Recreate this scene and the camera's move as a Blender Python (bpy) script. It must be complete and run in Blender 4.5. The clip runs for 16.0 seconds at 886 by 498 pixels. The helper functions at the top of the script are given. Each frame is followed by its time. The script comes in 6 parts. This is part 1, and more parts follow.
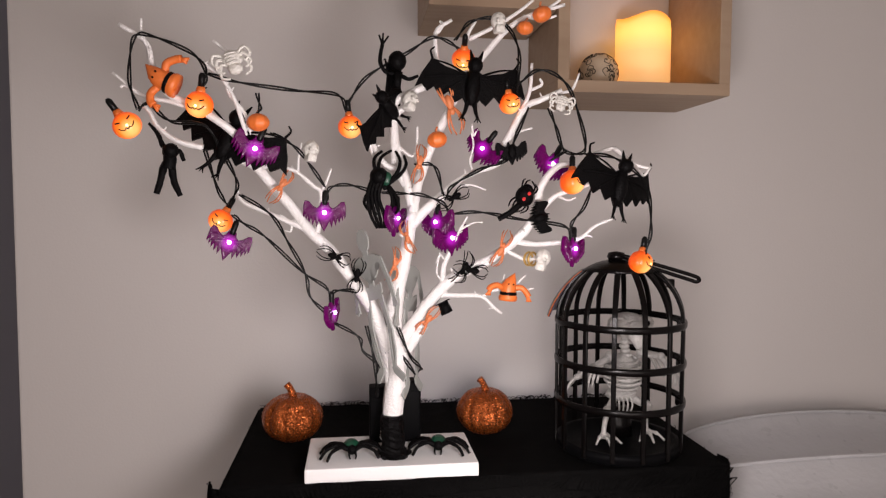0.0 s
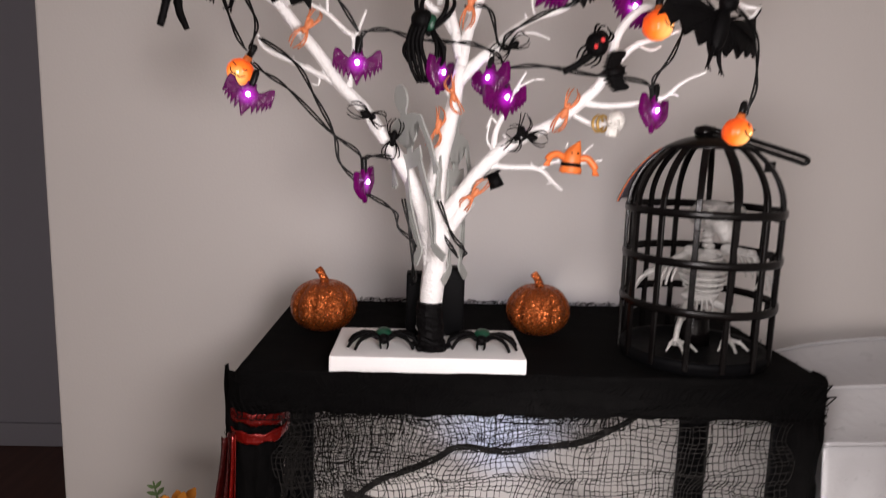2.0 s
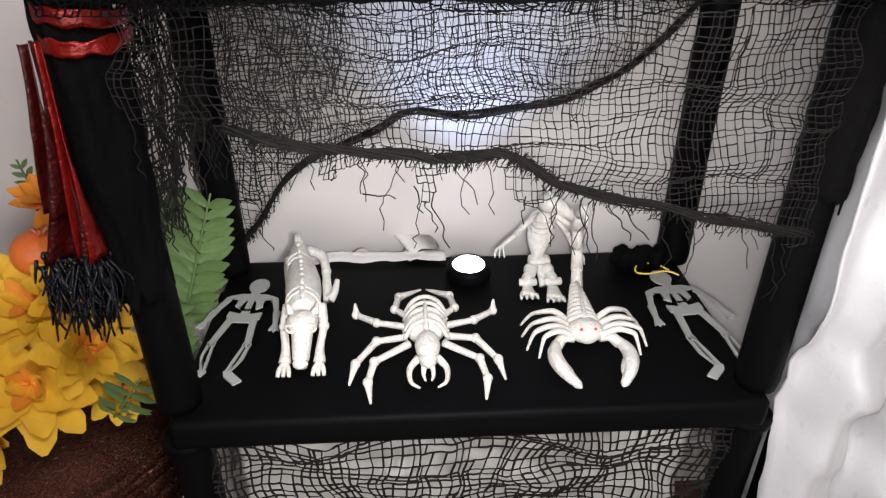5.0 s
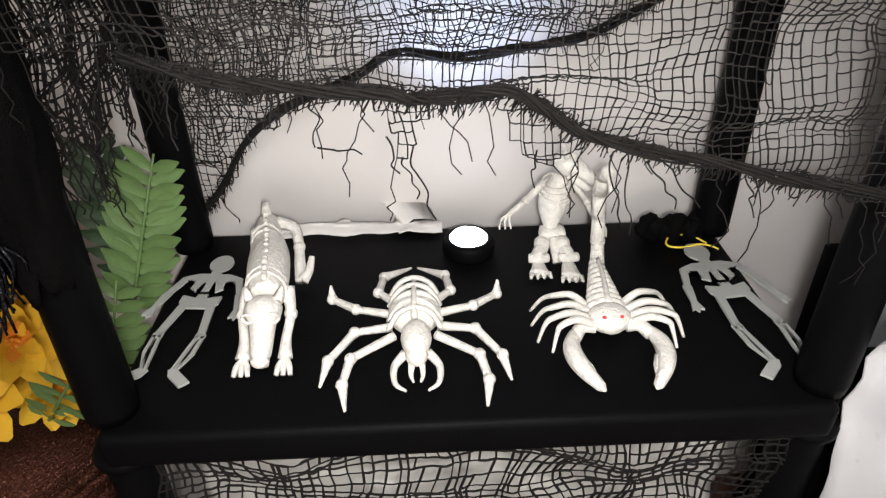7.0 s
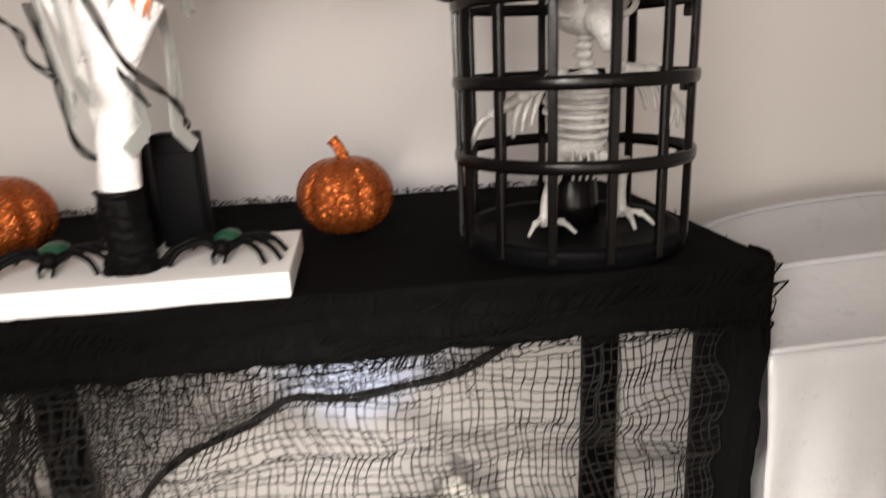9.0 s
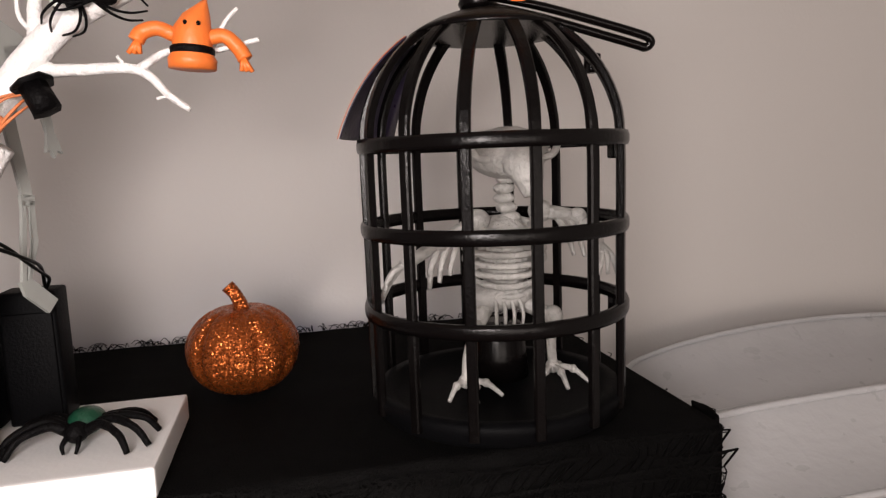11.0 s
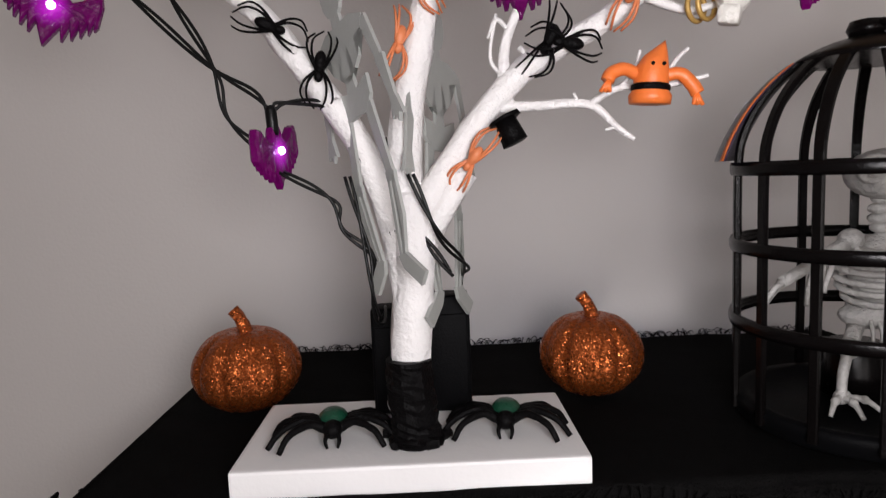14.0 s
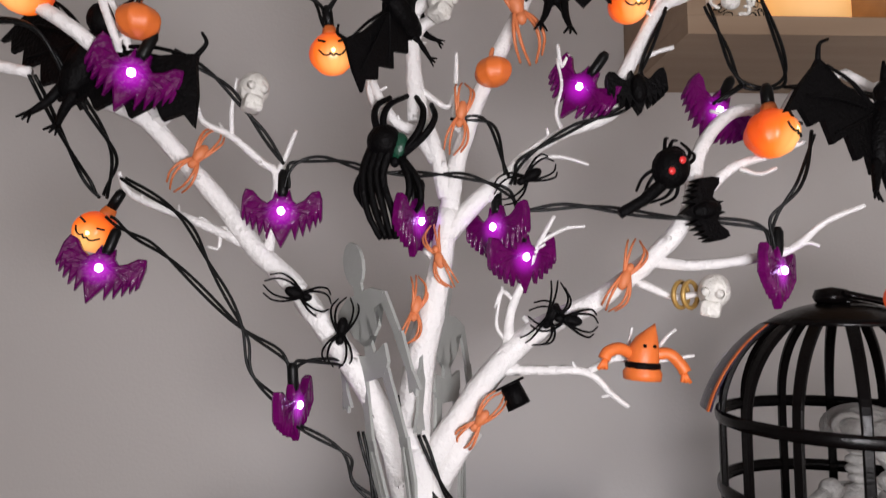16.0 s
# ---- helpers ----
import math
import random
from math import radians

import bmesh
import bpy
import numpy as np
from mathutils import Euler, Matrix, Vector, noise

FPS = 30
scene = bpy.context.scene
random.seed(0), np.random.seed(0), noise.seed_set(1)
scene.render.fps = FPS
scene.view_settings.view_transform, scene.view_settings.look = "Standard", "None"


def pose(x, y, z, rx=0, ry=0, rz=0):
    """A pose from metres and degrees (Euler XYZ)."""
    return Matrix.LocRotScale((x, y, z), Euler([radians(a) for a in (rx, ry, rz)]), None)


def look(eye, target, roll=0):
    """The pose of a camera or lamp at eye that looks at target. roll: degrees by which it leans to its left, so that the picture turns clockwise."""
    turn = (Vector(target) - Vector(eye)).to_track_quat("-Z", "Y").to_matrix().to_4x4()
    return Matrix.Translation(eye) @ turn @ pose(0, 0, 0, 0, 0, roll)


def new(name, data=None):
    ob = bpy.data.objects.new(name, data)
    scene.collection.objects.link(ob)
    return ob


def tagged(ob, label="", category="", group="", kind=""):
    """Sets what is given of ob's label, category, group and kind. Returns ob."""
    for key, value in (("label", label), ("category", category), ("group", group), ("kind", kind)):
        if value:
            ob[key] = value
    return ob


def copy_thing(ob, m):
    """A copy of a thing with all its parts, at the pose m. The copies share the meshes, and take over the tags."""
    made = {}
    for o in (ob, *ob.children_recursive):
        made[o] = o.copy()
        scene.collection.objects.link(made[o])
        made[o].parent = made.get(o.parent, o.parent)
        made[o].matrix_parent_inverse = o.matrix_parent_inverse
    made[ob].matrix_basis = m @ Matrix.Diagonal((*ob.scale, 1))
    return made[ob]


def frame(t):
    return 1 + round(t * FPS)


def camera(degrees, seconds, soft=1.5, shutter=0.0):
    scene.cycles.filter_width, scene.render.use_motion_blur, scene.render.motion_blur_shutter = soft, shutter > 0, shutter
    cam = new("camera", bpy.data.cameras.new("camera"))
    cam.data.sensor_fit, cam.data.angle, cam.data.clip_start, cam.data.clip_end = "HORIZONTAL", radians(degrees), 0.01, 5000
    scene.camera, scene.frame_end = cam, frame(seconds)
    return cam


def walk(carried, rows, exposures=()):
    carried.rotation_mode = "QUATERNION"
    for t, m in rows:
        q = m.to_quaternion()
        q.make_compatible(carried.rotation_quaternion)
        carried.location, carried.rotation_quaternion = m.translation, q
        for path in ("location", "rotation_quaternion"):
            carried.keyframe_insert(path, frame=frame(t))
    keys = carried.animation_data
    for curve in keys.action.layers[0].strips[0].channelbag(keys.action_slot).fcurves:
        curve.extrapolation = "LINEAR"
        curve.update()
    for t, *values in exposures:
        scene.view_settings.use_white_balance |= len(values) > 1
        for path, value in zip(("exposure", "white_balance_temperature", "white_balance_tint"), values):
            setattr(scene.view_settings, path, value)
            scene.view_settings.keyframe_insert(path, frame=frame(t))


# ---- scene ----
cam = camera(67.1, 16.0, soft=1.25, shutter=0.5)
PATH = [
    (0, (0.023, 0.002, 1.235), (0.279, 1.982, 1.122), 0.2),
    (0.5, (0.025, 0.005, 1.223), (0.281, 1.985, 1.098), 0.2),
    (1, (0.037, 0.026, 1.203), (0.299, 1.998, 0.992), 0.4),
    (1.5, (0.048, 0.062, 1.171), (0.242, 2.035, 0.908), -0.1),
    (2, (0.055, 0.106, 1.156), (0.116, 2.081, 0.846), 1.7),
    (2.5, (0.074, 0.16, 1.082), (0.085, 2.11, 0.635), -0.8),
    (3, (0.075, 0.21, 1.066), (0.114, 2.075, 0.344), -0.4),
    (3.5, (0.092, 0.236, 1.011), (0.204, 2.049, 0.173), -1.2),
    (4, (0.114, 0.239, 0.989), (0.179, 2.013, 0.068), -1.3),
    (4.2, (0.113, 0.241, 0.983), (0.210, 2.001, 0.040), -0.8),
    (6.3, (0.125, 0.361, 0.909), (0.181, 2.066, -0.136), 1.2),
    (6.5, (0.126, 0.37, 0.898), (0.169, 2.07, -0.155), 0.9),
    (7, (0.138, 0.391, 0.901), (0.196, 2.072, -0.181), -0.9),
    (7.5, (0.141, 0.386, 0.94), (0.174, 2.129, -0.04), -0.1),
    (8, (0.14, 0.341, 0.983), (0.255, 2.191, 0.232), 1.1),
    (8.5, (0.164, 0.342, 1.014), (0.379, 2.234, 0.4), 0.6),
    (9, (0.21, 0.366, 1.06), (0.442, 2.277, 0.516), -2.5),
    (9.5, (0.237, 0.411, 1.063), (0.595, 2.347, 0.713), -2.0),
    (9.7, (0.236, 0.415, 1.071), (0.612, 2.352, 0.743), -2.4),
    (11.8, (0.240, 0.424, 1.087), (0.684, 2.357, 0.830), -1.8),
    (12, (0.234, 0.409, 1.082), (0.607, 2.351, 0.786), -2.1),
    (12.5, (0.17, 0.377, 1.105), (0.386, 2.334, 0.752), -3.3),
    (13, (0.116, 0.382, 1.1), (0.181, 2.355, 0.781), -2.6),
    (13.5, (0.085, 0.402, 1.099), (0.132, 2.386, 0.85), -2.7),
    (14, (0.08, 0.406, 1.101), (0.114, 2.392, 0.869), -2.3),
    (14.5, (0.07, 0.392, 1.12), (0.121, 2.389, 1.012), -1.9),
    (15, (0.068, 0.388, 1.141), (0.146, 2.386, 1.106), -1.5),
    (15.5, (0.065, 0.383, 1.162), (0.161, 2.379, 1.239), -0.7),
    (16, (0.063, 0.378, 1.181), (0.168, 2.371, 1.319), -0.5),
]
EXPOSURES = [(0, 0.06, 6650, 17), (2.5, 0.06, 6450, 15), (4, 0.52, 6150, 13), (7, 0.72, 6350, 9), (8, 0.80, 6450, 9), (8.5, 0.68, 6700, 9), (9.5, 0.50, 6900, 10), (12, 0.06, 6700, 17), (12.5, 0.03, 6650, 18), (14, -0.18, 6250, 12), (16, -0.18, 6200, 12)]
walk(cam, [(t, look(eye, target, roll)) for t, eye, target, roll in PATH], EXPOSURES)

# ---- world and lights ----
world = bpy.data.worlds.new("room_air")
world.use_nodes = True
world.node_tree.nodes["Background"].inputs[0].default_value = (0.9, 0.85, 0.8, 1)
world.node_tree.nodes["Background"].inputs[1].default_value = 0.012
scene.world = world


def lamp(name, kind, energy, colour, m, size=0.01, size_y=None):
    data = bpy.data.lights.new(name, kind)
    data.energy, data.color = energy, colour
    if kind == "AREA":
        data.size = size
        if size_y:
            data.shape, data.size_y = "RECTANGLE", size_y
    else:
        data.shadow_soft_size = size
    ob = new(name, data)
    ob.matrix_world = m
    return ob


def spot(name, energy, colour, m, degrees, blend, size):
    ob = lamp(name, "SPOT", energy, colour, m, size)
    ob.data.spot_size, ob.data.spot_blend = math.radians(degrees), blend
    return ob


# the hand torch of the viewer as two fixed lamps, held high before the tree and tipped down before the bay; a soft fill
# added behind
lamp("torch_light", "POINT", 8.6, (1.0, 0.95, 0.94), pose(0.14, 0.33, 1.12), 0.075)
spot("torch_beam", 9.5, (1.0, 0.95, 0.90), look((0.155, 0.335, 0.905), (0.235, 0.80, 0.61)), 80, 0.5, 0.016)
# broad unseen fill that evens out the torch, no lamp of the room
lamp("front_fill", "AREA", 19.0, (1.0, 0.92, 0.86), look((0.15, -1.6, 0.95), (0.25, 1.0, 0.85)), 2.2, 0.8)
spot("puck_beam", 5.0, (0.55, 0.68, 1.0), look((0.187, 1.004, 0.5285), (0.187, 1.012, 0.9)), 88, 0.75, 0.02)


# ---- materials ----
def mat(name, colour, rough=0.5, metal=0.0, var=0.15, scale=40.0, bump=0.15, fine=300.0, glow=None, power=0.0, through_light=0.0, sheen=0.0, coat=0.0, spec=0.5):
    m = bpy.data.materials.new(name)
    m.use_nodes = True
    t, n = m.node_tree, m.node_tree.nodes
    b = n["Principled BSDF"]
    co = n.new("ShaderNodeTexCoord")
    big = n.new("ShaderNodeTexNoise")
    big.inputs["Scale"].default_value, big.inputs["Detail"].default_value = scale, 6
    small = n.new("ShaderNodeTexNoise")
    small.inputs["Scale"].default_value, small.inputs["Detail"].default_value = fine, 3
    ramp = n.new("ShaderNodeMix")
    ramp.data_type = "RGBA"
    ramp.inputs[6].default_value = (*[c * (1 - var) for c in colour], 1)
    ramp.inputs[7].default_value = (*[min(1, c * (1 + var)) for c in colour], 1)
    t.links.new(co.outputs["Object"], big.inputs["Vector"])
    t.links.new(co.outputs["Object"], small.inputs["Vector"])
    t.links.new(big.outputs["Fac"], ramp.inputs[0])
    t.links.new(ramp.outputs[2], b.inputs["Base Color"])
    bp = n.new("ShaderNodeBump")
    bp.inputs["Strength"].default_value, bp.inputs["Distance"].default_value = bump, 0.002
    t.links.new(small.outputs["Fac"], bp.inputs["Height"])
    t.links.new(bp.outputs["Normal"], b.inputs["Normal"])
    mr = n.new("ShaderNodeMapRange")
    mr.inputs["To Min"].default_value, mr.inputs["To Max"].default_value = max(0.02, rough - 0.08), min(1, rough + 0.08)
    t.links.new(small.outputs["Fac"], mr.inputs["Value"])
    t.links.new(mr.outputs["Result"], b.inputs["Roughness"])
    b.inputs["Metallic"].default_value = metal
    b.inputs["Transmission Weight"].default_value = through_light
    b.inputs["Sheen Weight"].default_value = sheen
    b.inputs["Coat Weight"].default_value = coat
    b.inputs["Specular IOR Level"].default_value = spec
    if glow:
        b.inputs["Emission Color"].default_value = (*glow, 1)
        b.inputs["Emission Strength"].default_value = power
    return m


def glitter_mat(name, colour):
    m = mat(name, colour, 0.27, 0.8, 0.45, 700, 0.0)
    t, n = m.node_tree, m.node_tree.nodes
    b = n["Principled BSDF"]
    co = n.new("ShaderNodeTexCoord")
    vo = n.new("ShaderNodeTexVoronoi")
    vo.inputs["Scale"].default_value = 1500
    t.links.new(co.outputs["Object"], vo.inputs["Vector"])
    sub = n.new("ShaderNodeVectorMath")
    sub.operation = "SUBTRACT"
    sub.inputs[1].default_value = (0.5, 0.5, 0.5)
    t.links.new(vo.outputs["Color"], sub.inputs[0])
    mul = n.new("ShaderNodeVectorMath")
    mul.operation = "SCALE"
    mul.inputs["Scale"].default_value = 1.05
    t.links.new(sub.outputs[0], mul.inputs[0])
    ge = n.new("ShaderNodeNewGeometry")
    add = n.new("ShaderNodeVectorMath")
    t.links.new(ge.outputs["Normal"], add.inputs[0])
    t.links.new(mul.outputs[0], add.inputs[1])
    no = n.new("ShaderNodeVectorMath")
    no.operation = "NORMALIZE"
    t.links.new(add.outputs[0], no.inputs[0])
    t.links.new(no.outputs[0], b.inputs["Normal"])
    return m


def wood_mat(name, dark, light, along="x", scale=30):
    m = mat(name, light, 0.55, 0, 0.1, 8, 0.1, 200)
    t, n = m.node_tree, m.node_tree.nodes
    b = n["Principled BSDF"]
    co = n.new("ShaderNodeTexCoord")
    mp = n.new("ShaderNodeMapping")
    mp.inputs["Scale"].default_value = {"x": (0.06, 1, 1), "y": (1, 0.06, 1), "z": (1, 1, 0.06)}[along]
    no = n.new("ShaderNodeTexNoise")
    no.inputs["Scale"].default_value, no.inputs["Detail"].default_value = scale, 8
    mx = n.new("ShaderNodeMix")
    mx.data_type = "RGBA"
    mx.inputs[6].default_value, mx.inputs[7].default_value = (*dark, 1), (*light, 1)
    t.links.new(co.outputs["Object"], mp.inputs["Vector"])
    t.links.new(mp.outputs[0], no.inputs["Vector"])
    t.links.new(no.outputs["Fac"], mx.inputs[0])
    t.links.new(mx.outputs[2], b.inputs["Base Color"])
    return m


WALL = mat("painted_plaster", (0.62, 0.592, 0.572), 0.75, 0, 0.03, 3, 0.12, 260)
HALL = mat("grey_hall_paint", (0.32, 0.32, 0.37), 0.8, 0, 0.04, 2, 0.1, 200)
CEIL = mat("ceiling_paint", (0.78, 0.76, 0.73), 0.8, 0, 0.03, 3, 0.1, 200)
FLOOR = wood_mat("dark_floor_boards", (0.05, 0.018, 0.012), (0.13, 0.055, 0.035), "y", 40)
BLACK_PLASTIC = mat("black_shelf_plastic", (0.0026, 0.0026, 0.003), 0.5, 0, 0.2, 30, 0.2, 700, spec=0.045)
BOARD_PLASTIC = mat("charcoal_board_plastic", (0.016, 0.016, 0.018), 0.5, 0, 0.2, 30, 0.2, 700, spec=0.2)
CAGE_BLACK = mat("glossy_black_plastic", (0.0028, 0.0022, 0.0022), 0.24, 0, 0.2, 40, 0.1, 500, spec=0.16)
CLOTH = mat("black_gauze_cloth", (0.0038, 0.0036, 0.0036), 0.95, 0, 0.5, 120, 0.8, 900, spec=0.04)
NET = mat("black_net_thread", (0.0115, 0.0105, 0.0098), 0.85, 0, 0.4, 100, 0.3, 900, spec=0.1)
WHITE_BOARD = mat("white_painted_board", (0.80, 0.79, 0.78), 0.55, 0, 0.03, 20, 0.12, 300)
TWIG = mat("white_painted_twig", (0.80, 0.78, 0.765), 0.55, 0, 0.09, 70, 0.9, 300)
BONE = mat("bone_plastic", (0.68, 0.66, 0.61), 0.5, 0, 0.32, 150, 1.0, 300)
# the bone plastic again, with the shade inside the cage put into its colour
SHADED_BONE = mat("shaded_bone_plastic", (0.44, 0.43, 0.41), 0.5, 0, 0.40, 160, 1.0, 300)
GREY_GLOW = mat("grey_flat_plastic", (0.33, 0.34, 0.32), 0.4, 0, 0.1, 60, 0.1, 300)
CABLE = mat("black_cable", (0.004, 0.004, 0.004), 0.35, 0, 0.2, 80, 0.1, 300, spec=0.18)
RUBBER = mat("black_rubber", (0.0026, 0.0023, 0.0025), 0.5, 0, 0.35, 120, 0.5, 500, spec=0.07)
GREEN_BODY = mat("dark_green_shell", (0.005, 0.048, 0.025), 0.3, 0, 0.4, 120, 0.3, 400)
ORANGE = mat("orange_rubber", (0.75, 0.17, 0.03), 0.45, 0, 0.12, 80, 0.2, 300)
RUST = mat("dull_orange_rubber", (0.62, 0.19, 0.07), 0.5, 0, 0.15, 80, 0.2, 300)
LIT_ORANGE = mat("lit_orange_globe", (0.52, 0.075, 0.008), 0.35, 0, 0.25, 60, 0.1, 300, (1.0, 0.15, 0.01), 1.05)
tn = LIT_ORANGE.node_tree
gc, gs, gm, gr = tn.nodes.new("ShaderNodeTexCoord"), tn.nodes.new("ShaderNodeSeparateXYZ"), tn.nodes.new("ShaderNodeMapRange"), tn.nodes.new("ShaderNodeValToRGB")
gm.inputs["From Min"].default_value, gm.inputs["From Max"].default_value = 0.006, 0.021
gr.color_ramp.elements[0].color, gr.color_ramp.elements[1].color = (1.0, 0.66, 0.20, 1), (0.20, 0.011, 0.001, 1)
gr.color_ramp.elements.new(0.36).color = (1.0, 0.19, 0.015, 1)
gr.color_ramp.elements.new(0.66).color = (0.55, 0.05, 0.003, 1)
tn.nodes.remove(gs)
gs = tn.nodes.new("ShaderNodeVectorMath")
gs.operation = "DISTANCE"
gs.inputs[1].default_value = (0.001, -0.0060, -0.0040)
tn.links.new(gc.outputs["Object"], gs.inputs[0])
tn.links.new(gs.outputs["Value"], gm.inputs["Value"])
tn.links.new(gm.outputs["Result"], gr.inputs["Fac"])
tn.links.new(gr.outputs["Color"], tn.nodes["Principled BSDF"].inputs["Emission Color"])
BULB = mat("warm_bulb", (1, 0.8, 0.4), 0.4, 0, 0, 10, 0, 100, (1.0, 0.66, 0.24), 3.0)
PURPLE = mat("clear_purple_plastic", (0.10, 0.0015, 0.068), 0.2, 0, 0.5, 150, 0.8, 220, (0.48, 0.012, 0.55), 1.0, through_light=0.1, spec=0.22)
tn = PURPLE.node_tree
gc, gs, gm = tn.nodes.new("ShaderNodeTexCoord"), tn.nodes.new("ShaderNodeVectorMath"), tn.nodes.new("ShaderNodeMapRange")
gs.operation = "DISTANCE"
gs.inputs[1].default_value = (0, -0.004, 0)
gm.interpolation_type = "SMOOTHERSTEP"
gm.inputs["From Min"].default_value, gm.inputs["From Max"].default_value = 0.001, 0.013
gm.inputs["To Min"].default_value, gm.inputs["To Max"].default_value = 0.85, 0.025
tn.links.new(gc.outputs["Object"], gs.inputs[0])
tn.links.new(gs.outputs["Value"], gm.inputs["Value"])
tn.links.new(gm.outputs["Result"], tn.nodes["Principled BSDF"].inputs["Emission Strength"])
LED = mat("violet_led", (0.8, 0.6, 1), 0.3, 0, 0, 10, 0, 100, (0.72, 0.42, 1.0), 14.0)
PUCK_LENS = mat("lit_white_lens", (0.9, 0.9, 1), 0.4, 0, 0, 10, 0, 100, (0.80, 0.87, 1.0), 7.0)
GLITTER = glitter_mat("copper_glitter", (0.40, 0.095, 0.02))
CANDLE = mat("ivory_wax", (0.85, 0.62, 0.32), 0.5, 0, 0.04, 20, 0.1, 100)
OAK = wood_mat("pale_oak_box", (0.30, 0.20, 0.13), (0.42, 0.31, 0.21), "x", 60)
SATIN = mat("white_satin", (0.47, 0.47, 0.48), 0.30, 0, 0.10, 14, 0.8, 60, sheen=0.3)
DARK_RED = mat("dark_red_tinsel", (0.045, 0.0025, 0.002), 0.35, 0.3, 0.97, 70, 1.0, 180)
RED = mat("red_foil_ribbon", (0.17, 0.006, 0.004), 0.24, 0.45, 0.97, 34, 0.9, 160)
YELLOW = mat("yellow_silk_petal", (0.74, 0.44, 0.022), 0.7, 0, 0.2, 50, 0.3, 300)
AMBER = mat("amber_silk_petal", (0.72, 0.27, 0.02), 0.7, 0, 0.2, 60, 0.3, 300)
LEAF = mat("green_silk_leaf", (0.10, 0.17, 0.055), 0.55, 0, 0.3, 60, 0.3, 200)
DARK_LEAF = mat("dark_green_leaf", (0.03, 0.06, 0.025), 0.6, 0, 0.3, 60, 0.3, 200)
WICKER = glitter_mat("brown_glitter_wicker", (0.075, 0.025, 0.014))
LINEN = mat("white_linen", (0.62, 0.61, 0.58), 0.85, 0, 0.05, 30, 0.5, 500)
PAPER = mat("crumpled_paper", (0.7, 0.68, 0.65), 0.8, 0, 0.08, 60, 0.6, 90)
YCORD = mat("yellow_cord", (0.75, 0.58, 0.06), 0.6)
CERAMIC = mat("patterned_ball_glaze", (0.62, 0.50, 0.36), 0.3, 0, 0.05, 30, 0.05, 200)
REDEYE = mat("red_eye_paint", (0.65, 0.03, 0.03), 0.4)
GOLD = mat("gold_ring_plastic", (0.45, 0.28, 0.08), 0.4, 0.3)
TAG_DARK = mat("dark_card_print", (0.03, 0.02, 0.05), 0.3, 0, 0.3, 60)
TAG_LIGHT = mat("pale_card_print", (0.75, 0.72, 0.78), 0.4)
TINSEL = mat("black_tinsel", (0.012, 0.012, 0.016), 0.25, 0.4, 0.5, 200, 0.9, 300)


# ---- builders ----
def link(name, bm, material, parent=None, smooth=True, label=""):
    me = bpy.data.meshes.new(name)
    bmesh.ops.recalc_face_normals(bm, faces=bm.faces)
    for f in bm.faces:
        f.smooth = smooth
    bm.to_mesh(me)
    bm.free()
    for m in material if isinstance(material, (list, tuple)) else (material,):
        me.materials.append(m)
    ob = new(name, me)
    if parent:
        ob.parent = parent
    if label:
        ob["label"] = label
    return ob


def part(name, bm, material, parent, label="", smooth=True):
    return link(name, bm, material, parent, smooth, label)


def thing(name, label, category, group="", m=None, kind=""):
    ob = tagged(new(name), label, category, group, kind)
    if m:
        ob.matrix_world = m
    return ob


def spline(pts, steps=5):
    p = [Vector(q) for q in pts]
    if len(p) < 3:
        return p
    p = [2 * p[0] - p[1]] + p + [2 * p[-1] - p[-2]]
    out = []
    for i in range(1, len(p) - 2):
        a, b, c, d = p[i - 1:i + 3]
        for k in range(steps):
            t = k / steps
            out.append(0.5 * (2 * b + (c - a) * t + (2 * a - 5 * b + 4 * c - d) * t * t + (3 * b - a - 3 * c + d) * t ** 3))
    return out + [p[-2]]


def tube(bm, pts, r0, r1=None, sides=8, steps=5, rough=0.0, radius=None, flat=1.0):
    path = spline(pts, steps)
    r1 = r0 if r1 is None else r1
    n, rings, up = len(path), [], Vector((0.31, 0.2, 0.93))
    for i, c in enumerate(path):
        d = (path[min(i + 1, n - 1)] - path[max(i - 1, 0)]).normalized()
        if abs(d.dot(up)) > 0.97:
            up = Vector((0.9, 0.3, 0.1))
        u = d.cross(up).normalized()
        v = u.cross(d)
        up = v
        t = i / max(1, n - 1)
        r = (r0 + (r1 - r0) * t) if radius is None else radius(t)
        ring = []
        for k in range(sides):
            a = 2 * math.pi * k / sides
            w = r * (1 + (random.uniform(-rough, rough) if rough else 0))
            ring.append(bm.verts.new(c + u * (math.cos(a) * w) + v * (math.sin(a) * w * flat)))
        rings.append(ring)
    for a, b in zip(rings, rings[1:]):
        for k in range(sides):
            bm.faces.new((a[k], a[(k + 1) % sides], b[(k + 1) % sides], b[k]))
    bm.faces.new(rings[0][::-1])
    bm.faces.new(rings[-1])
    return bm


def ball(bm, c, r, m=None, seg=12, rings=8):
    s = r if isinstance(r, (tuple, list)) else (r, r, r)
    mm = Matrix.Translation(c) @ (m or Matrix()) @ Matrix.Diagonal((*s, 1))
    return bmesh.ops.create_uvsphere(bm, u_segments=seg, v_segments=rings, radius=1, matrix=mm)["verts"]


def box(bm, a, b, bevel=0.0, seg=2):
    c = [(p + q) / 2 for p, q in zip(a, b)]
    s = [abs(q - p) for p, q in zip(a, b)]
    vs = bmesh.ops.create_cube(bm, size=1, matrix=Matrix.Translation(c) @ Matrix.Diagonal((*s, 1)))["verts"]
    if bevel:
        es = list({e for v in vs for e in v.link_edges})
        bmesh.ops.bevel(bm, geom=es, offset=bevel, segments=seg, affect="EDGES", profile=0.6)
    return bm


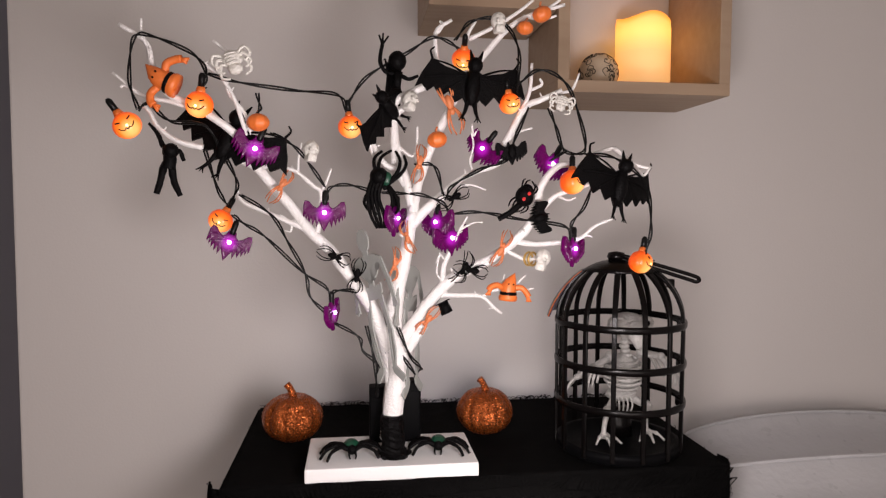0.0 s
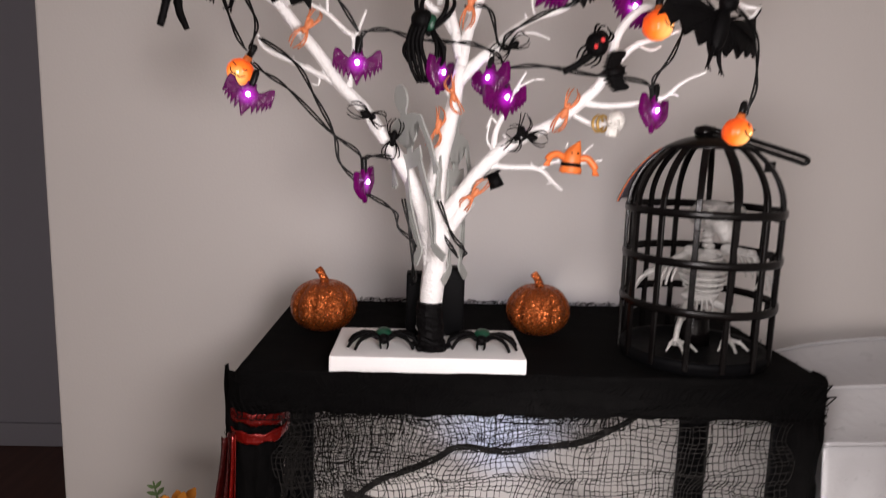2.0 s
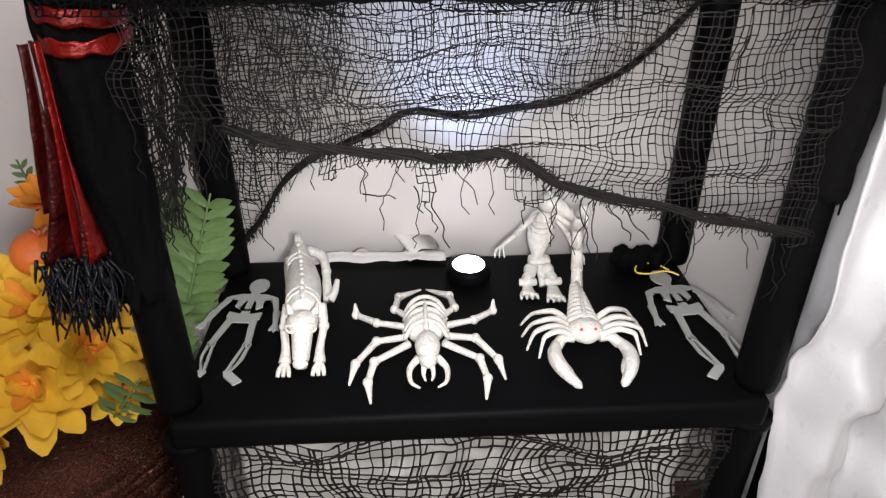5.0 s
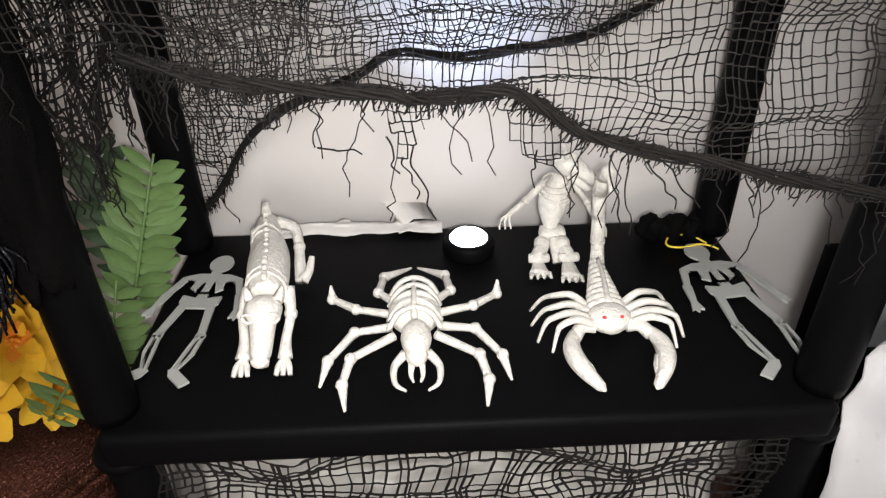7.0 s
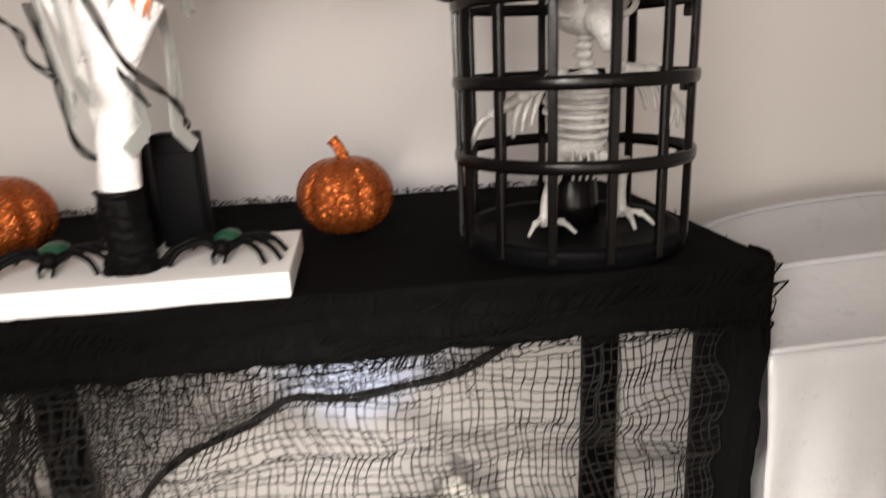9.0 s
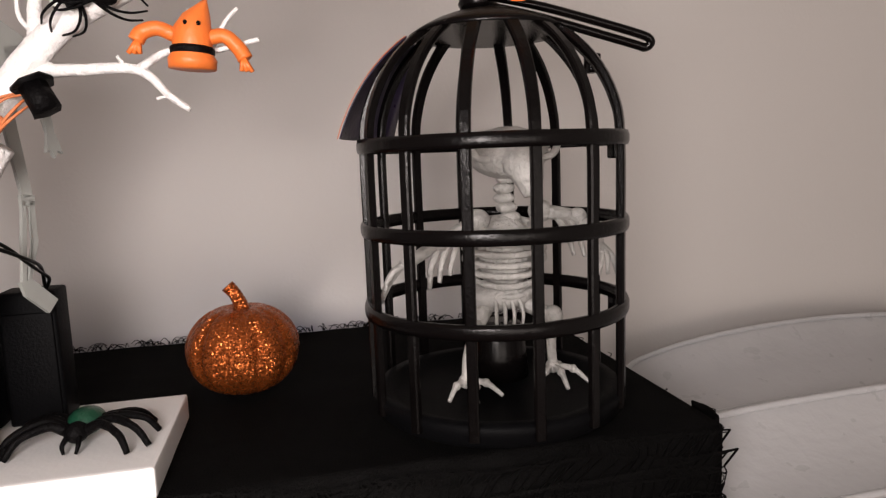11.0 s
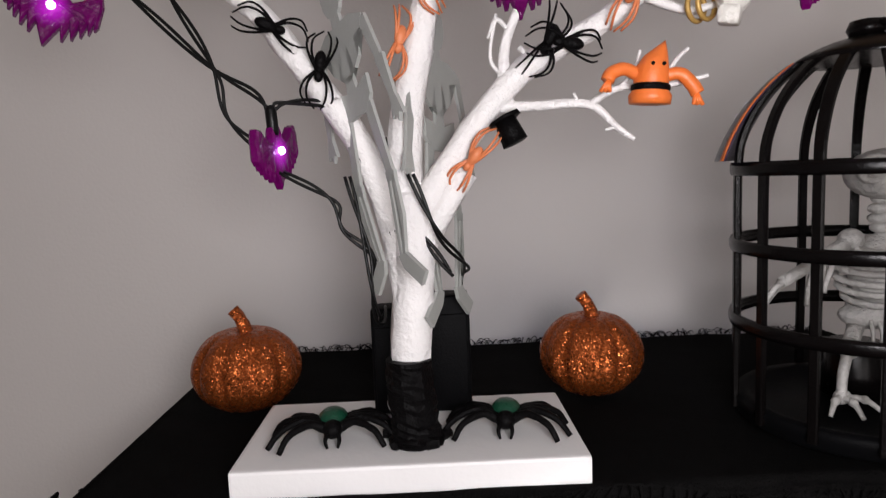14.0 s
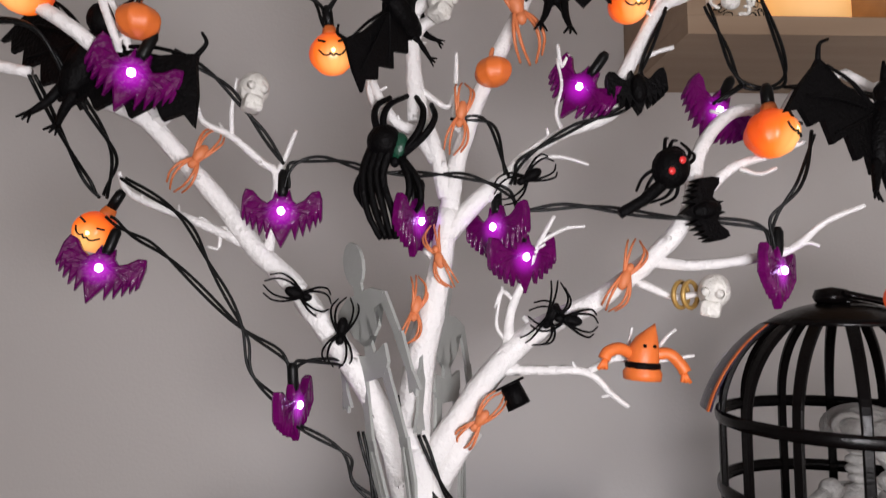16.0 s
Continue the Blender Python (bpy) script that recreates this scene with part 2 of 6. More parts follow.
def lathe(bm, profile, c=(0, 0, 0), seg=32, m=None, caps=True):
    rows = []
    for r, z in profile:
        rows.append([bm.verts.new((m or Matrix()) @ (Vector(c) + Vector((math.cos(2 * math.pi * k / seg) * r, math.sin(2 * math.pi * k / seg) * r, z)))) for k in range(seg)])
    for a, b in zip(rows, rows[1:]):
        for k in range(seg):
            bm.faces.new((a[k], a[(k + 1) % seg], b[(k + 1) % seg], b[k]))
    if caps and profile[0][0] > 1e-4:
        bm.faces.new(rows[0][::-1])
    if caps and profile[-1][0] > 1e-4:
        bm.faces.new(rows[-1])
    bmesh.ops.remove_doubles(bm, verts=[v for r in rows for v in r], dist=1e-6)
    return bm


def plate(bm, outline, thick, m=None, dome=0.0):
    """A flat shape in x and z, extruded along y."""
    m = m or Matrix()
    front = [bm.verts.new(m @ Vector((x, -thick / 2, z))) for x, z in outline]
    back = [bm.verts.new(m @ Vector((x, thick / 2, z))) for x, z in outline]
    n = len(outline)
    for i in range(n):
        j = (i + 1) % n
        bm.faces.new((front[i], front[j], back[j], back[i]))
    fs = [bm.faces.new(front[::-1]), bm.faces.new(back)]
    bmesh.ops.triangulate(bm, faces=fs)
    return bm


def mirrored(half):
    return half + [(-x, z) for x, z in reversed(half) if abs(x) > 1e-6]


# ---- the setting ----
def slab(name, a, b, material, bevel=0.0):
    bm = box(bmesh.new(), a, b, bevel)
    return tagged(link(name, bm, material, None, False), kind="structure")


slab("wall_back", (-0.498, 1.10, 0), (1.9, 1.22, 2.5), WALL, 0.004)
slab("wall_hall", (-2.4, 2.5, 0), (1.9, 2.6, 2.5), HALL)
slab("wall_left", (-2.4, -2.3, 0), (-2.3, 2.5, 2.5), WALL)
slab("wall_right", (1.08, -2.3, 0), (1.2, 1.10, 2.5), WALL)
slab("wall_behind", (-2.3, -2.4, 0), (1.08, -2.3, 2.5), WALL)
slab("ceiling", (-2.4, -2.4, 2.5), (1.9, 2.6, 2.6), CEIL)
slab("floor", (-2.4, -2.4, -0.1), (1.9, 2.6, 0.0), FLOOR)
slab("baseboard", (-0.49, 1.084, 0.002), (1.078, 1.098, 0.09), CEIL, 0.003)
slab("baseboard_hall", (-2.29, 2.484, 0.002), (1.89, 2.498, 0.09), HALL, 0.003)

# ---- shelf unit ----
X0, X1, Y0, Y1, TOP, LOW = -0.124, 0.470, 0.757, 1.060, 0.922, 0.503
shelf = thing("shelf_unit", "black plastic shelf unit with round posts, draped in black cloth", "shelf")
for z, h in ((TOP, 0.040), (LOW, 0.038), (0.10, 0.038)):
    bm = box(bmesh.new(), (X0, Y0, z - h), (X1, Y1, z - 0.002), 0.008, 3)
    part("shelf_board", bm, BOARD_PLASTIC if z == TOP else BLACK_PLASTIC, shelf)
for x, y in ((-0.117, 0.786), (0.464, 0.786), (-0.118, 1.034), (0.464, 1.034)):
    for za, zb in ((0.104, LOW - 0.040), (LOW, TOP - 0.042)):
        bm = lathe(bmesh.new(), [(0.0205, za), (0.0215, za + 0.01), (0.0205, (za + zb) / 2), (0.0215, zb - 0.01), (0.0205, zb)], (x, y, 0), 20)
        part("post", bm, BLACK_PLASTIC, shelf)
    for z in (LOW - 0.05, 0.05):
        bm = lathe(bmesh.new(), [(0.024, z), (0.027, z + 0.003), (0.027, z + 0.010), (0.024, z + 0.0125)], (x, y, 0), 20)
        part("collar", bm, BLACK_PLASTIC, shelf)
    bm = lathe(bmesh.new(), [(0.018, 0.0), (0.02, 0.004), (0.02, 0.05)], (x, y, 0), 16)
    part("foot", bm, BLACK_PLASTIC, shelf)

# cloth over the top, hanging over the front edge
rnd = random.Random(3)


def sheet(name, fn, nu, nv, material, parent=None, thick=0.0015, label=""):
    bm = bmesh.new()
    g = [[bm.verts.new(fn(i / nu, j / nv)) for i in range(nu + 1)] for j in range(nv + 1)]
    fs = [bm.faces.new((g[j][i], g[j][i + 1], g[j + 1][i + 1], g[j + 1][i])) for j in range(nv) for i in range(nu)]
    bmesh.ops.recalc_face_normals(bm, faces=fs)
    bmesh.ops.solidify(bm, geom=fs, thickness=thick)
    return link(name, bm, material, parent, True, label)


def wob(x, y, z, s, a):
    return noise.noise(Vector((x * s, y * s, z * s))) * a


def bottom_sheet(u, v):
    x = X0 + 0.03 + u * (X1 - X0 - 0.06)
    return Vector((x, 0.845 + 0.02 * v + 0.010 * math.sin(x * 38 + 2 * v) + wob(x, 0, v, 14, 0.012), 0.452 - 0.345 * v))


tagged(sheet("white_sheet", bottom_sheet, 60, 30, LINEN), "white cloth hanging in the bottom bay behind the net", "cloth")


def side_cloth(u, v):
    y = 0.83 + 0.17 * u
    return Vector((-0.150 - 0.035 * v - 0.012 * math.sin(u * 9 + v * 3) + wob(u * 3, v * 2, 2, 1.5, 0.02), y, 0.43 - 0.428 * v))


tagged(sheet("white_side_cloth", side_cloth, 24, 24, LINEN), "white cloth hanging beside the shelf behind the basket", "cloth")
cloth = thing("black_tablecloth", "black gauze cloth draped over the top shelf with frayed edges", "cloth")


def cloth_top(u, v):
    # v runs from the back edge over the top and down the front
    x = X0 - 0.004 + u * (X1 - X0 + 0.008)
    d = v * (0.313 + 0.042)
    if d < 0.313:
        y, z = Y1 + 0.004 - d, TOP + 0.0035
    else:
        y, z = Y0 - 0.006, TOP + 0.003 - (d - 0.313)
        y += wob(x, 0, z, 26, 0.003)
    z += wob(x, y, 0, 30, 0.0015)
    if d > 0.345:
        z += wob(x, 3, 0, 60, 0.004)
    return Vector((x, y, z))


sheet("cloth_sheet", cloth_top, 90, 48, CLOTH, cloth)
for side, x in (("left", X0 - 0.006), ("right", X1 + 0.006)):
    sgn = -1 if side == "left" else 1

    def hang(u, v, x=x, sgn=sgn):
        y = Y0 - 0.004 + u * (Y1 - Y0)
        drop = 0.05 + 0.02 * math.sin(u * 9) + wob(u, 2, x, 9, 0.03)
        z = TOP + 0.003 - v * drop
        return Vector((x + sgn * (0.004 * math.sin(u * 30) * v), y, z))
    sheet("cloth_flap", hang, 40, 8, CLOTH, cloth)


# corner drapes that run down the front posts
def drape(name, xa, xb, z_low, flare, seed, parent):
    def fn(u, v):
        z = TOP + 0.001 - v * (TOP - z_low + wob(u * 5, seed, 0, 2, 0.03))
        a = math.pi * (1.15 * u)
        cx, r = (xa + xb) / 2, (xb - xa) / 2 * (1 + flare * math.sin(v * 3.0)) * (1 - 0.35 * max(0, v - 0.5))
        x = cx - math.cos(a) * r + wob(u * 3, v * 4, seed, 2, 0.004)
        y = 0.784 - math.sin(a) * 0.03 + wob(u * 8, v * 3, seed + 5, 1.5, 0.005)
        return Vector((x, y, z))
    return sheet(name, fn, 40, 30, CLOTH, parent)


drape("corner_drape", -0.146, -0.094, 0.64, 0.10, 1, cloth)
drape("corner_drape", 0.444, 0.488, 0.72, 0.02, 8, cloth)
# frayed threads along the back and corner edges
bm = bmesh.new()
for i in range(330):
    x = rnd.uniform(X0, X1)
    p = Vector((x, Y1 + 0.003, TOP + 0.004))
    q = p + Vector((rnd.uniform(-0.012, 0.012), rnd.uniform(-0.003, 0.006), rnd.uniform(0.000, 0.004)))
    tube(bm, [p, (p + q) / 2 + Vector((0, 0, rnd.uniform(0.001, 0.005))), q], 0.0005, 0.0003, 3, 3)
for i in range(170):
    s = rnd.choice((0, 1))
    z = rnd.uniform((0.70, 0.88)[s], TOP)
    p = Vector(((-0.145, 0.491)[s] + rnd.uniform(-0.002, 0.001), 0.784 + rnd.uniform(-0.006, 0.006), z))
    if rnd.random() < 0.5:
        p = Vector(((X0 - 0.005, X1 + 0.005)[s], rnd.uniform(Y0, Y1), TOP + rnd.uniform(-0.02, 0.004)))
    q = p + Vector((rnd.uniform(-0.002, 0.003) * (-1, 1)[s], rnd.uniform(-0.006, 0.006), rnd.uniform(-0.008, 0.004)))
    tube(bm, [p, (p + q) / 2 + Vector((rnd.uniform(0, 0.004) * (-1, 1)[s], 0, 0)), q], 0.0005, 0.0003, 3, 3)
tagged(part("frayed_threads", bm, CLOTH, cloth), kind="stuff")


# ---- torn net ----
def curve_at(pts, x):
    for (xa, za), (xb, zb) in zip(pts, pts[1:]):
        if x <= xb:
            t = max(0, (x - xa) / (xb - xa))
            t = t * t * (3 - 2 * t)
            return za + (zb - za) * t
    return pts[-1][1]


def threads(segs, r):
    """Many short three-sided threads, from pairs of points."""
    verts, faces = [], []
    for a, b, w in segs:
        d = (b - a)
        if d.length < 1e-6:
            continue
        d.normalize()
        u = d.cross(Vector((0.13, 0.98, 0.11))).normalized()
        v = d.cross(u)
        k = len(verts)
        for c in (a, b):
            for s in (0, 2.094, 4.189):
                verts.append(c + (u * math.cos(s) + v * math.sin(s)) * r * w)
        for s in range(3):
            faces.append((k + s, k + (s + 1) % 3, k + 3 + (s + 1) % 3, k + 3 + s))
    return verts, faces


def net(name, fn, nu, nv, hem, seed, r=0.0006, parent=None, loss=0.02, tails=0.25, material=None):
    """Woven threads over fn(u, v); hem(u) says how far down (v) the net goes."""
    rg = random.Random(seed)
    off = {}

    def at(i, j):
        if (i, j) not in off:
            u, v = i / nu, j / nv
            q = Vector((u * 7, v * 7, seed))
            du = (noise.noise(q) * 2.6 + noise.noise(Vector((u * nu * 0.42, v * 5, seed))) * 0.95 + rg.uniform(-0.10, 0.10)) / nu
            dv = (noise.noise(q + Vector((9, 3, 1))) * 2.6 + noise.noise(Vector((u * 5, v * nv * 0.42, seed + 4))) * 0.95 + rg.uniform(-0.10, 0.10)) / nv
            off[i, j] = fn(u + du, v + dv)
        return off[i, j]

    segs = []
    for i in range(nu + 1):
        for j in range(nv + 1):
            if j / nv > hem(i / nu):
                continue
            w = rg.uniform(0.7, 1.5)
            if i < nu and j / nv <= hem((i + 1) / nu) and rg.random() > loss:
                m = (at(i, j) + at(i + 1, j)) / 2 + Vector((0, rg.uniform(-0.001, 0.001), rg.uniform(-0.0012, 0.0006)))
                segs += [(at(i, j), m, w), (m, at(i + 1, j), w)]
            if (j + 1) / nv <= hem(i / nu):
                if rg.random() > loss:
                    segs.append((at(i, j), at(i, j + 1), w * 1.1))
            elif rg.random() < tails:
                p = at(i, j)
                for k in range(rg.randint(2, 8)):
                    q = p + Vector((rg.uniform(-0.006, 0.007), rg.uniform(-0.003, 0.003), -rg.uniform(0.004, 0.012)))
                    segs.append((p, q, 1.1))
                    p = q
    vs, fs = threads(segs, r)
    me = bpy.data.meshes.new(name)
    me.from_pydata(vs, [], fs)
    me.materials.append(material or NET)
    ob = new(name, me)
    if parent:
        ob.parent = parent
    return ob


# one length hangs over the front of the bay, another along the wall behind it
HEM = [(-0.115, 0.818), (-0.064, 0.805), (-0.019, 0.799), (0.020, 0.786), (0.055, 0.779), (0.087, 0.776), (0.121, 0.775), (0.139, 0.771), (0.163, 0.771), (0.190, 0.772), (0.207, 0.764), (0.229, 0.749), (0.261, 0.738), (0.314, 0.724), (0.356, 0.715), (0.400, 0.706), (0.446, 0.697)]
FOLD = [(-0.100, 0.545), (-0.085, 0.560), (-0.070, 0.580), (-0.044, 0.620), (-0.005, 0.653), (0.032, 0.669), (0.080, 0.690), (0.117, 0.710), (0.178, 0.704), (0.236, 0.711), (0.298, 0.721), (0.341, 0.740), (0.378, 0.762), (0.422, 0.805), (0.450, 0.840)]
NZ0 = 0.884
gauze = thing("torn_net", "black torn gauze net hung before and behind the shelf bay", "net")


def front_net(u, v):
    x = -0.088 + u * 0.532
    z = 0.879 - v * 0.225
    return Vector((x, 0.752 - 0.002 * v + wob(x, 0, z, 11, 0.006), z))


def hem_front(u):
    x = -0.088 + u * 0.532
    z = curve_at(HEM, x) - 0.006 + wob(x, 0, 7, 50, 0.012)
    z -= 0.030 * math.exp(-((x - 0.128) / 0.016) ** 2) + 0.034 * math.exp(-((x - 0.205) / 0.020) ** 2) + 0.012 * math.exp(-((x - 0.06) / 0.03) ** 2)
    return (0.879 - z) / 0.225


net("net_panel", front_net, 98, 42, hem_front, 11, 0.00042, gauze, 0.03, 0.42)


def back_net(u, v):
    x = -0.105 + u * 0.548
    z = NZ0 - v * (NZ0 - 0.54)
    return Vector((x, 1.050 + wob(x, 4, z, 12, 0.010), z))


def hem_back(u):
    return (NZ0 - curve_at(FOLD, -0.105 + u * 0.548)) / (NZ0 - 0.54)


net("net_panel", back_net, 96, 60, hem_back, 23, 0.00048, gauze, 0.04, 0.05)


def left_net(u, v):
    y = 1.02 - u * 0.225
    z = NZ0 - v * 0.26
    return Vector((-0.112 + wob(y, z, 0, 16, 0.012), y, z))


for s in (41, 43):
    net("net_panel", left_net, 32, 38, lambda u, s=s: 0.74 + 0.16 * noise.noise(Vector((u * 9, s, 0))), s, 0.0007, gauze, 0.04, 0.6)


def low_net(u, v):
    x = -0.10 + u * 0.55
    z = 0.462 - v * 0.33
    return Vector((x, 0.772 + 0.02 * v + wob(x, 2, z, 12, 0.010), z))


net("net_panel", low_net, 60, 36, lambda u: 0.96, 51, 0.00105, gauze, 0.03, 0.3)


def roll(pts, r, seed, n=7):
    """A hem bunched into a rope: several threads wound round one line."""
    bm = bmesh.new()
    path = spline(pts, 10)
    rg = random.Random(seed)
    for k in range(n):
        ph, am = rg.uniform(0, 6.3), rg.uniform(0.2, 1.25) * r
        line = [p + Vector((0, math.cos(i * 0.14 + ph) * am, math.sin(i * 0.14 + ph) * am)) for i, p in enumerate(path)]
        tube(bm, line, r * 0.30, r * 0.26, 5, 1, 0.35)
    for k in range(len(path) * 7):
        p = rg.choice(path)
        q = p + Vector((rg.uniform(-0.008, 0.008), rg.uniform(-0.006, 0.006), rg.uniform(-0.012, 0.007)))
        tube(bm, [p, (p + q) / 2 + Vector((0.002, 0, 0.002)), q], 0.0005, 0.0004, 3, 2)
    return part("rolled_hem", bm, NET, gauze)


roll([(x, 0.749 + wob(x, 3, 0, 20, 0.004), z) for x, z in HEM[2:]], 0.0034, 2, 13)
roll([(x, 1.044, z) for x, z in FOLD], 0.0042, 6, 11)
# knotted strands that trail from the front hem
for k, (x, z, dx, dz) in enumerate(((0.058, 0.768, -0.002, -0.014), (0.079, 0.770, 0.001, -0.028), (0.081, 0.742, 0.022, -0.004), (0.120, 0.748, 0.004, -0.022), (0.132, 0.742, 0.012, -0.050), (0.128, 0.735, 0.008, -0.030), (0.208, 0.735, -0.004, -0.022), (0.250, 0.735, 0.016, -0.056), (0.258, 0.735, 0.014, -0.060), (0.275, 0.728, 0.022, -0.034), (0.285, 0.726, 0.026, -0.034), (0.335, 0.716, 0.014, -0.030), (0.345, 0.714, 0.004, -0.028))):
    sw = random.Random(70 + k)
    pts = [(x + dx * t + sw.uniform(-0.003, 0.003), 0.750 + sw.uniform(-0.004, 0.004), z + dz * t) for t in (0, 0.2, 0.4, 0.6, 0.8, 1.0)]
    part("loose_strand", tube(bmesh.new(), pts, 0.0006, 0.0005, 4, 4), NET, gauze)


def apron_net(u, v):
    x = X0 - 0.004 + u * (X1 - X0 + 0.008)
    z = TOP + 0.002 - v * 0.046
    return Vector((x, Y0 - 0.0095 + wob(x, 1, z, 40, 0.0015), z))


net("net_panel", apron_net, 106, 9, lambda u: 1.0, 71, 0.0005, gauze, 0.03, 0.0, CLOTH)


def left_mass(u, v):
    x = -0.100 + u * 0.15
    z = NZ0 - v * 0.33
    return Vector((x, 1.036 + wob(x, 7, z, 22, 0.012), z))


net("net_panel", left_mass, 26, 50, lambda u: 0.95 - 0.60 * u + 0.06 * noise.noise(Vector((u * 8, 61, 0))), 61, 0.0006, gauze, 0.05, 0.2)

# ---- tree ----
tree = thing("twig_tree", "white painted twig tree standing on a white wooden base", "decorative tree")
bm = box(bmesh.new(), (-0.037, 0.757, TOP + 0.003), (0.164, 0.866, 0.9415), 0.0018)
part("base", bm, WHITE_BOARD, tree, "white painted wooden base board", False)
bm = bmesh.new()
random.seed(8)
tube(bm, [(0.066, 0.79, 0.942), (0.066, 0.79, 0.950), (0.065, 0.79, 0.964), (0.064, 0.79, 0.980), (0.064, 0.79, 0.9925)], 0, 0, 14, 5, 0.09, lambda t: 0.0170 - 0.010 * t if t < 0.3 else 0.0142 - 0.0006 * t)
for k in range(5):
    q = k * 1.3
    tube(bm, [(0.066 + 0.015 * math.cos(q), 0.79 + 0.014 * math.sin(q), 0.944), (0.066 + 0.0215 * math.cos(q + 0.2), 0.79 + 0.018 * math.sin(q + 0.2), 0.9445)], 0.004, 0.0025, 6, 2, 0.1)
part("sleeve", bm, RUBBER, tree, "wrinkled black tape round the foot of the trunk", False)
twig_rnd = random.Random(5)


def branch(pts, r0, r1):
    bm = bmesh.new()
    tube(bm, pts, r0, r1, 9 if r0 > 0.003 else 6, 5, 0.07)
    if len(pts) > 4:
        path = spline(pts, 4)
        for k in range(2, len(path) - 2, 5):
            p = path[k]
            d = Vector((twig_rnd.uniform(-1, 1), twig_rnd.uniform(-0.6, 0.2), twig_rnd.uniform(-0.2, 1))).normalized()
            r = max(0.0012, (r0 + (r1 - r0) * k / len(path)) * 0.35)
            tube(bm, [p, p + d * (r0 + 0.003)], r, r * 0.7, 5, 1)
    part("trunk" if r0 > 0.009 else "branch", bm, TWIG, tree)


branch([(0.062, 0.793, 0.962), (0.067, 0.793, 1.011), (0.070, 0.793, 1.048), (0.070, 0.793, 1.090)], 0.0126, 0.0122)
branch([(0.065, 0.793, 1.070), (0.068, 0.793, 1.127), (0.077, 0.790, 1.168), (0.083, 0.790, 1.199), (0.089, 0.790, 1.234)], 0.0111, 0.0065)
branch([(0.060, 0.793, 1.069), (0.044, 0.793, 1.113), (0.027, 0.793, 1.141), (0.007, 0.793, 1.169), (-0.009, 0.793, 1.190), (-0.031, 0.793, 1.211), (-0.050, 0.793, 1.237), (-0.071, 0.786, 1.262), (-0.088, 0.769, 1.284), (-0.106, 0.757, 1.292)], 0.0084, 0.0051)
branch([(0.069, 0.793, 1.069), (0.089, 0.790, 1.100), (0.117, 0.788, 1.137), (0.141, 0.784, 1.159), (0.178, 0.776, 1.178), (0.207, 0.768, 1.201), (0.227, 0.760, 1.227), (0.236, 0.761, 1.264), (0.255, 0.762, 1.287), (0.274, 0.758, 1.290)], 0.0087, 0.0033)
branch([(0.121, 0.787, 1.135), (0.144, 0.784, 1.135), (0.170, 0.778, 1.134), (0.184, 0.774, 1.121), (0.193, 0.772, 1.114)], 0.0035, 0.0014)
branch([(0.170, 0.778, 1.134), (0.185, 0.774, 1.142), (0.205, 0.768, 1.141), (0.228, 0.759, 1.145)], 0.0023, 0.0011)
branch([(0.205, 0.768, 1.141), (0.213, 0.765, 1.154), (0.219, 0.763, 1.160)], 0.0014, 0.0009)
branch([(0.185, 0.774, 1.141), (0.193, 0.772, 1.151), (0.196, 0.771, 1.161)], 0.0014, 0.0009)
branch([(0.207, 0.768, 1.200), (0.230, 0.759, 1.197), (0.258, 0.747, 1.200), (0.276, 0.738, 1.205), (0.291, 0.730, 1.219), (0.307, 0.720, 1.227)], 0.0039, 0.0012)
branch([(0.276, 0.738, 1.205), (0.283, 0.734, 1.208), (0.288, 0.731, 1.206)], 0.0014, 0.0009)
branch([(0.199, 0.770, 1.188), (0.218, 0.763, 1.179), (0.229, 0.759, 1.180), (0.239, 0.755, 1.181)], 0.0028, 0.0014)
branch([(0.220, 0.763, 1.207), (0.217, 0.764, 1.211), (0.222, 0.762, 1.216)], 0.0021, 0.0011)
branch([(0.230, 0.759, 1.230), (0.249, 0.752, 1.252), (0.269, 0.745, 1.259), (0.288, 0.740, 1.266)], 0.0039, 0.0014)
branch([(0.254, 0.749, 1.252), (0.263, 0.744, 1.248), (0.271, 0.740, 1.251)], 0.0016, 0.0009)
branch([(0.086, 0.790, 1.217), (0.105, 0.789, 1.238), (0.126, 0.787, 1.255)], 0.0063, 0.0056)
branch([(0.112, 0.788, 1.241), (0.136, 0.786, 1.266), (0.158, 0.784, 1.280), (0.189, 0.780, 1.291), (0.207, 0.778, 1.310)], 0.0046, 0.0025)
branch([(0.161, 0.783, 1.279), (0.156, 0.785, 1.294), (0.160, 0.785, 1.312), (0.157, 0.785, 1.329)], 0.0016, 0.0009)
branch([(0.136, 0.786, 1.264), (0.157, 0.783, 1.266), (0.174, 0.778, 1.260)], 0.0016, 0.0009)
branch([(0.089, 0.790, 1.234), (0.093, 0.790, 1.259), (0.102, 0.789, 1.288), (0.113, 0.789, 1.317), (0.126, 0.788, 1.340)], 0.0063, 0.0042)
branch([(0.087, 0.790, 1.242), (0.080, 0.790, 1.274), (0.072, 0.793, 1.300), (0.068, 0.793, 1.343), (0.086, 0.790, 1.361)], 0.0056, 0.0032)
branch([(0.082, 0.790, 1.263), (0.068, 0.793, 1.283), (0.056, 0.793, 1.290), (0.044, 0.793, 1.309), (0.042, 0.793, 1.325), (0.063, 0.793, 1.351)], 0.0043, 0.0021)
branch([(0.068, 0.793, 1.314), (0.088, 0.790, 1.299), (0.093, 0.790, 1.313), (0.094, 0.790, 1.332)], 0.0022, 0.0009)
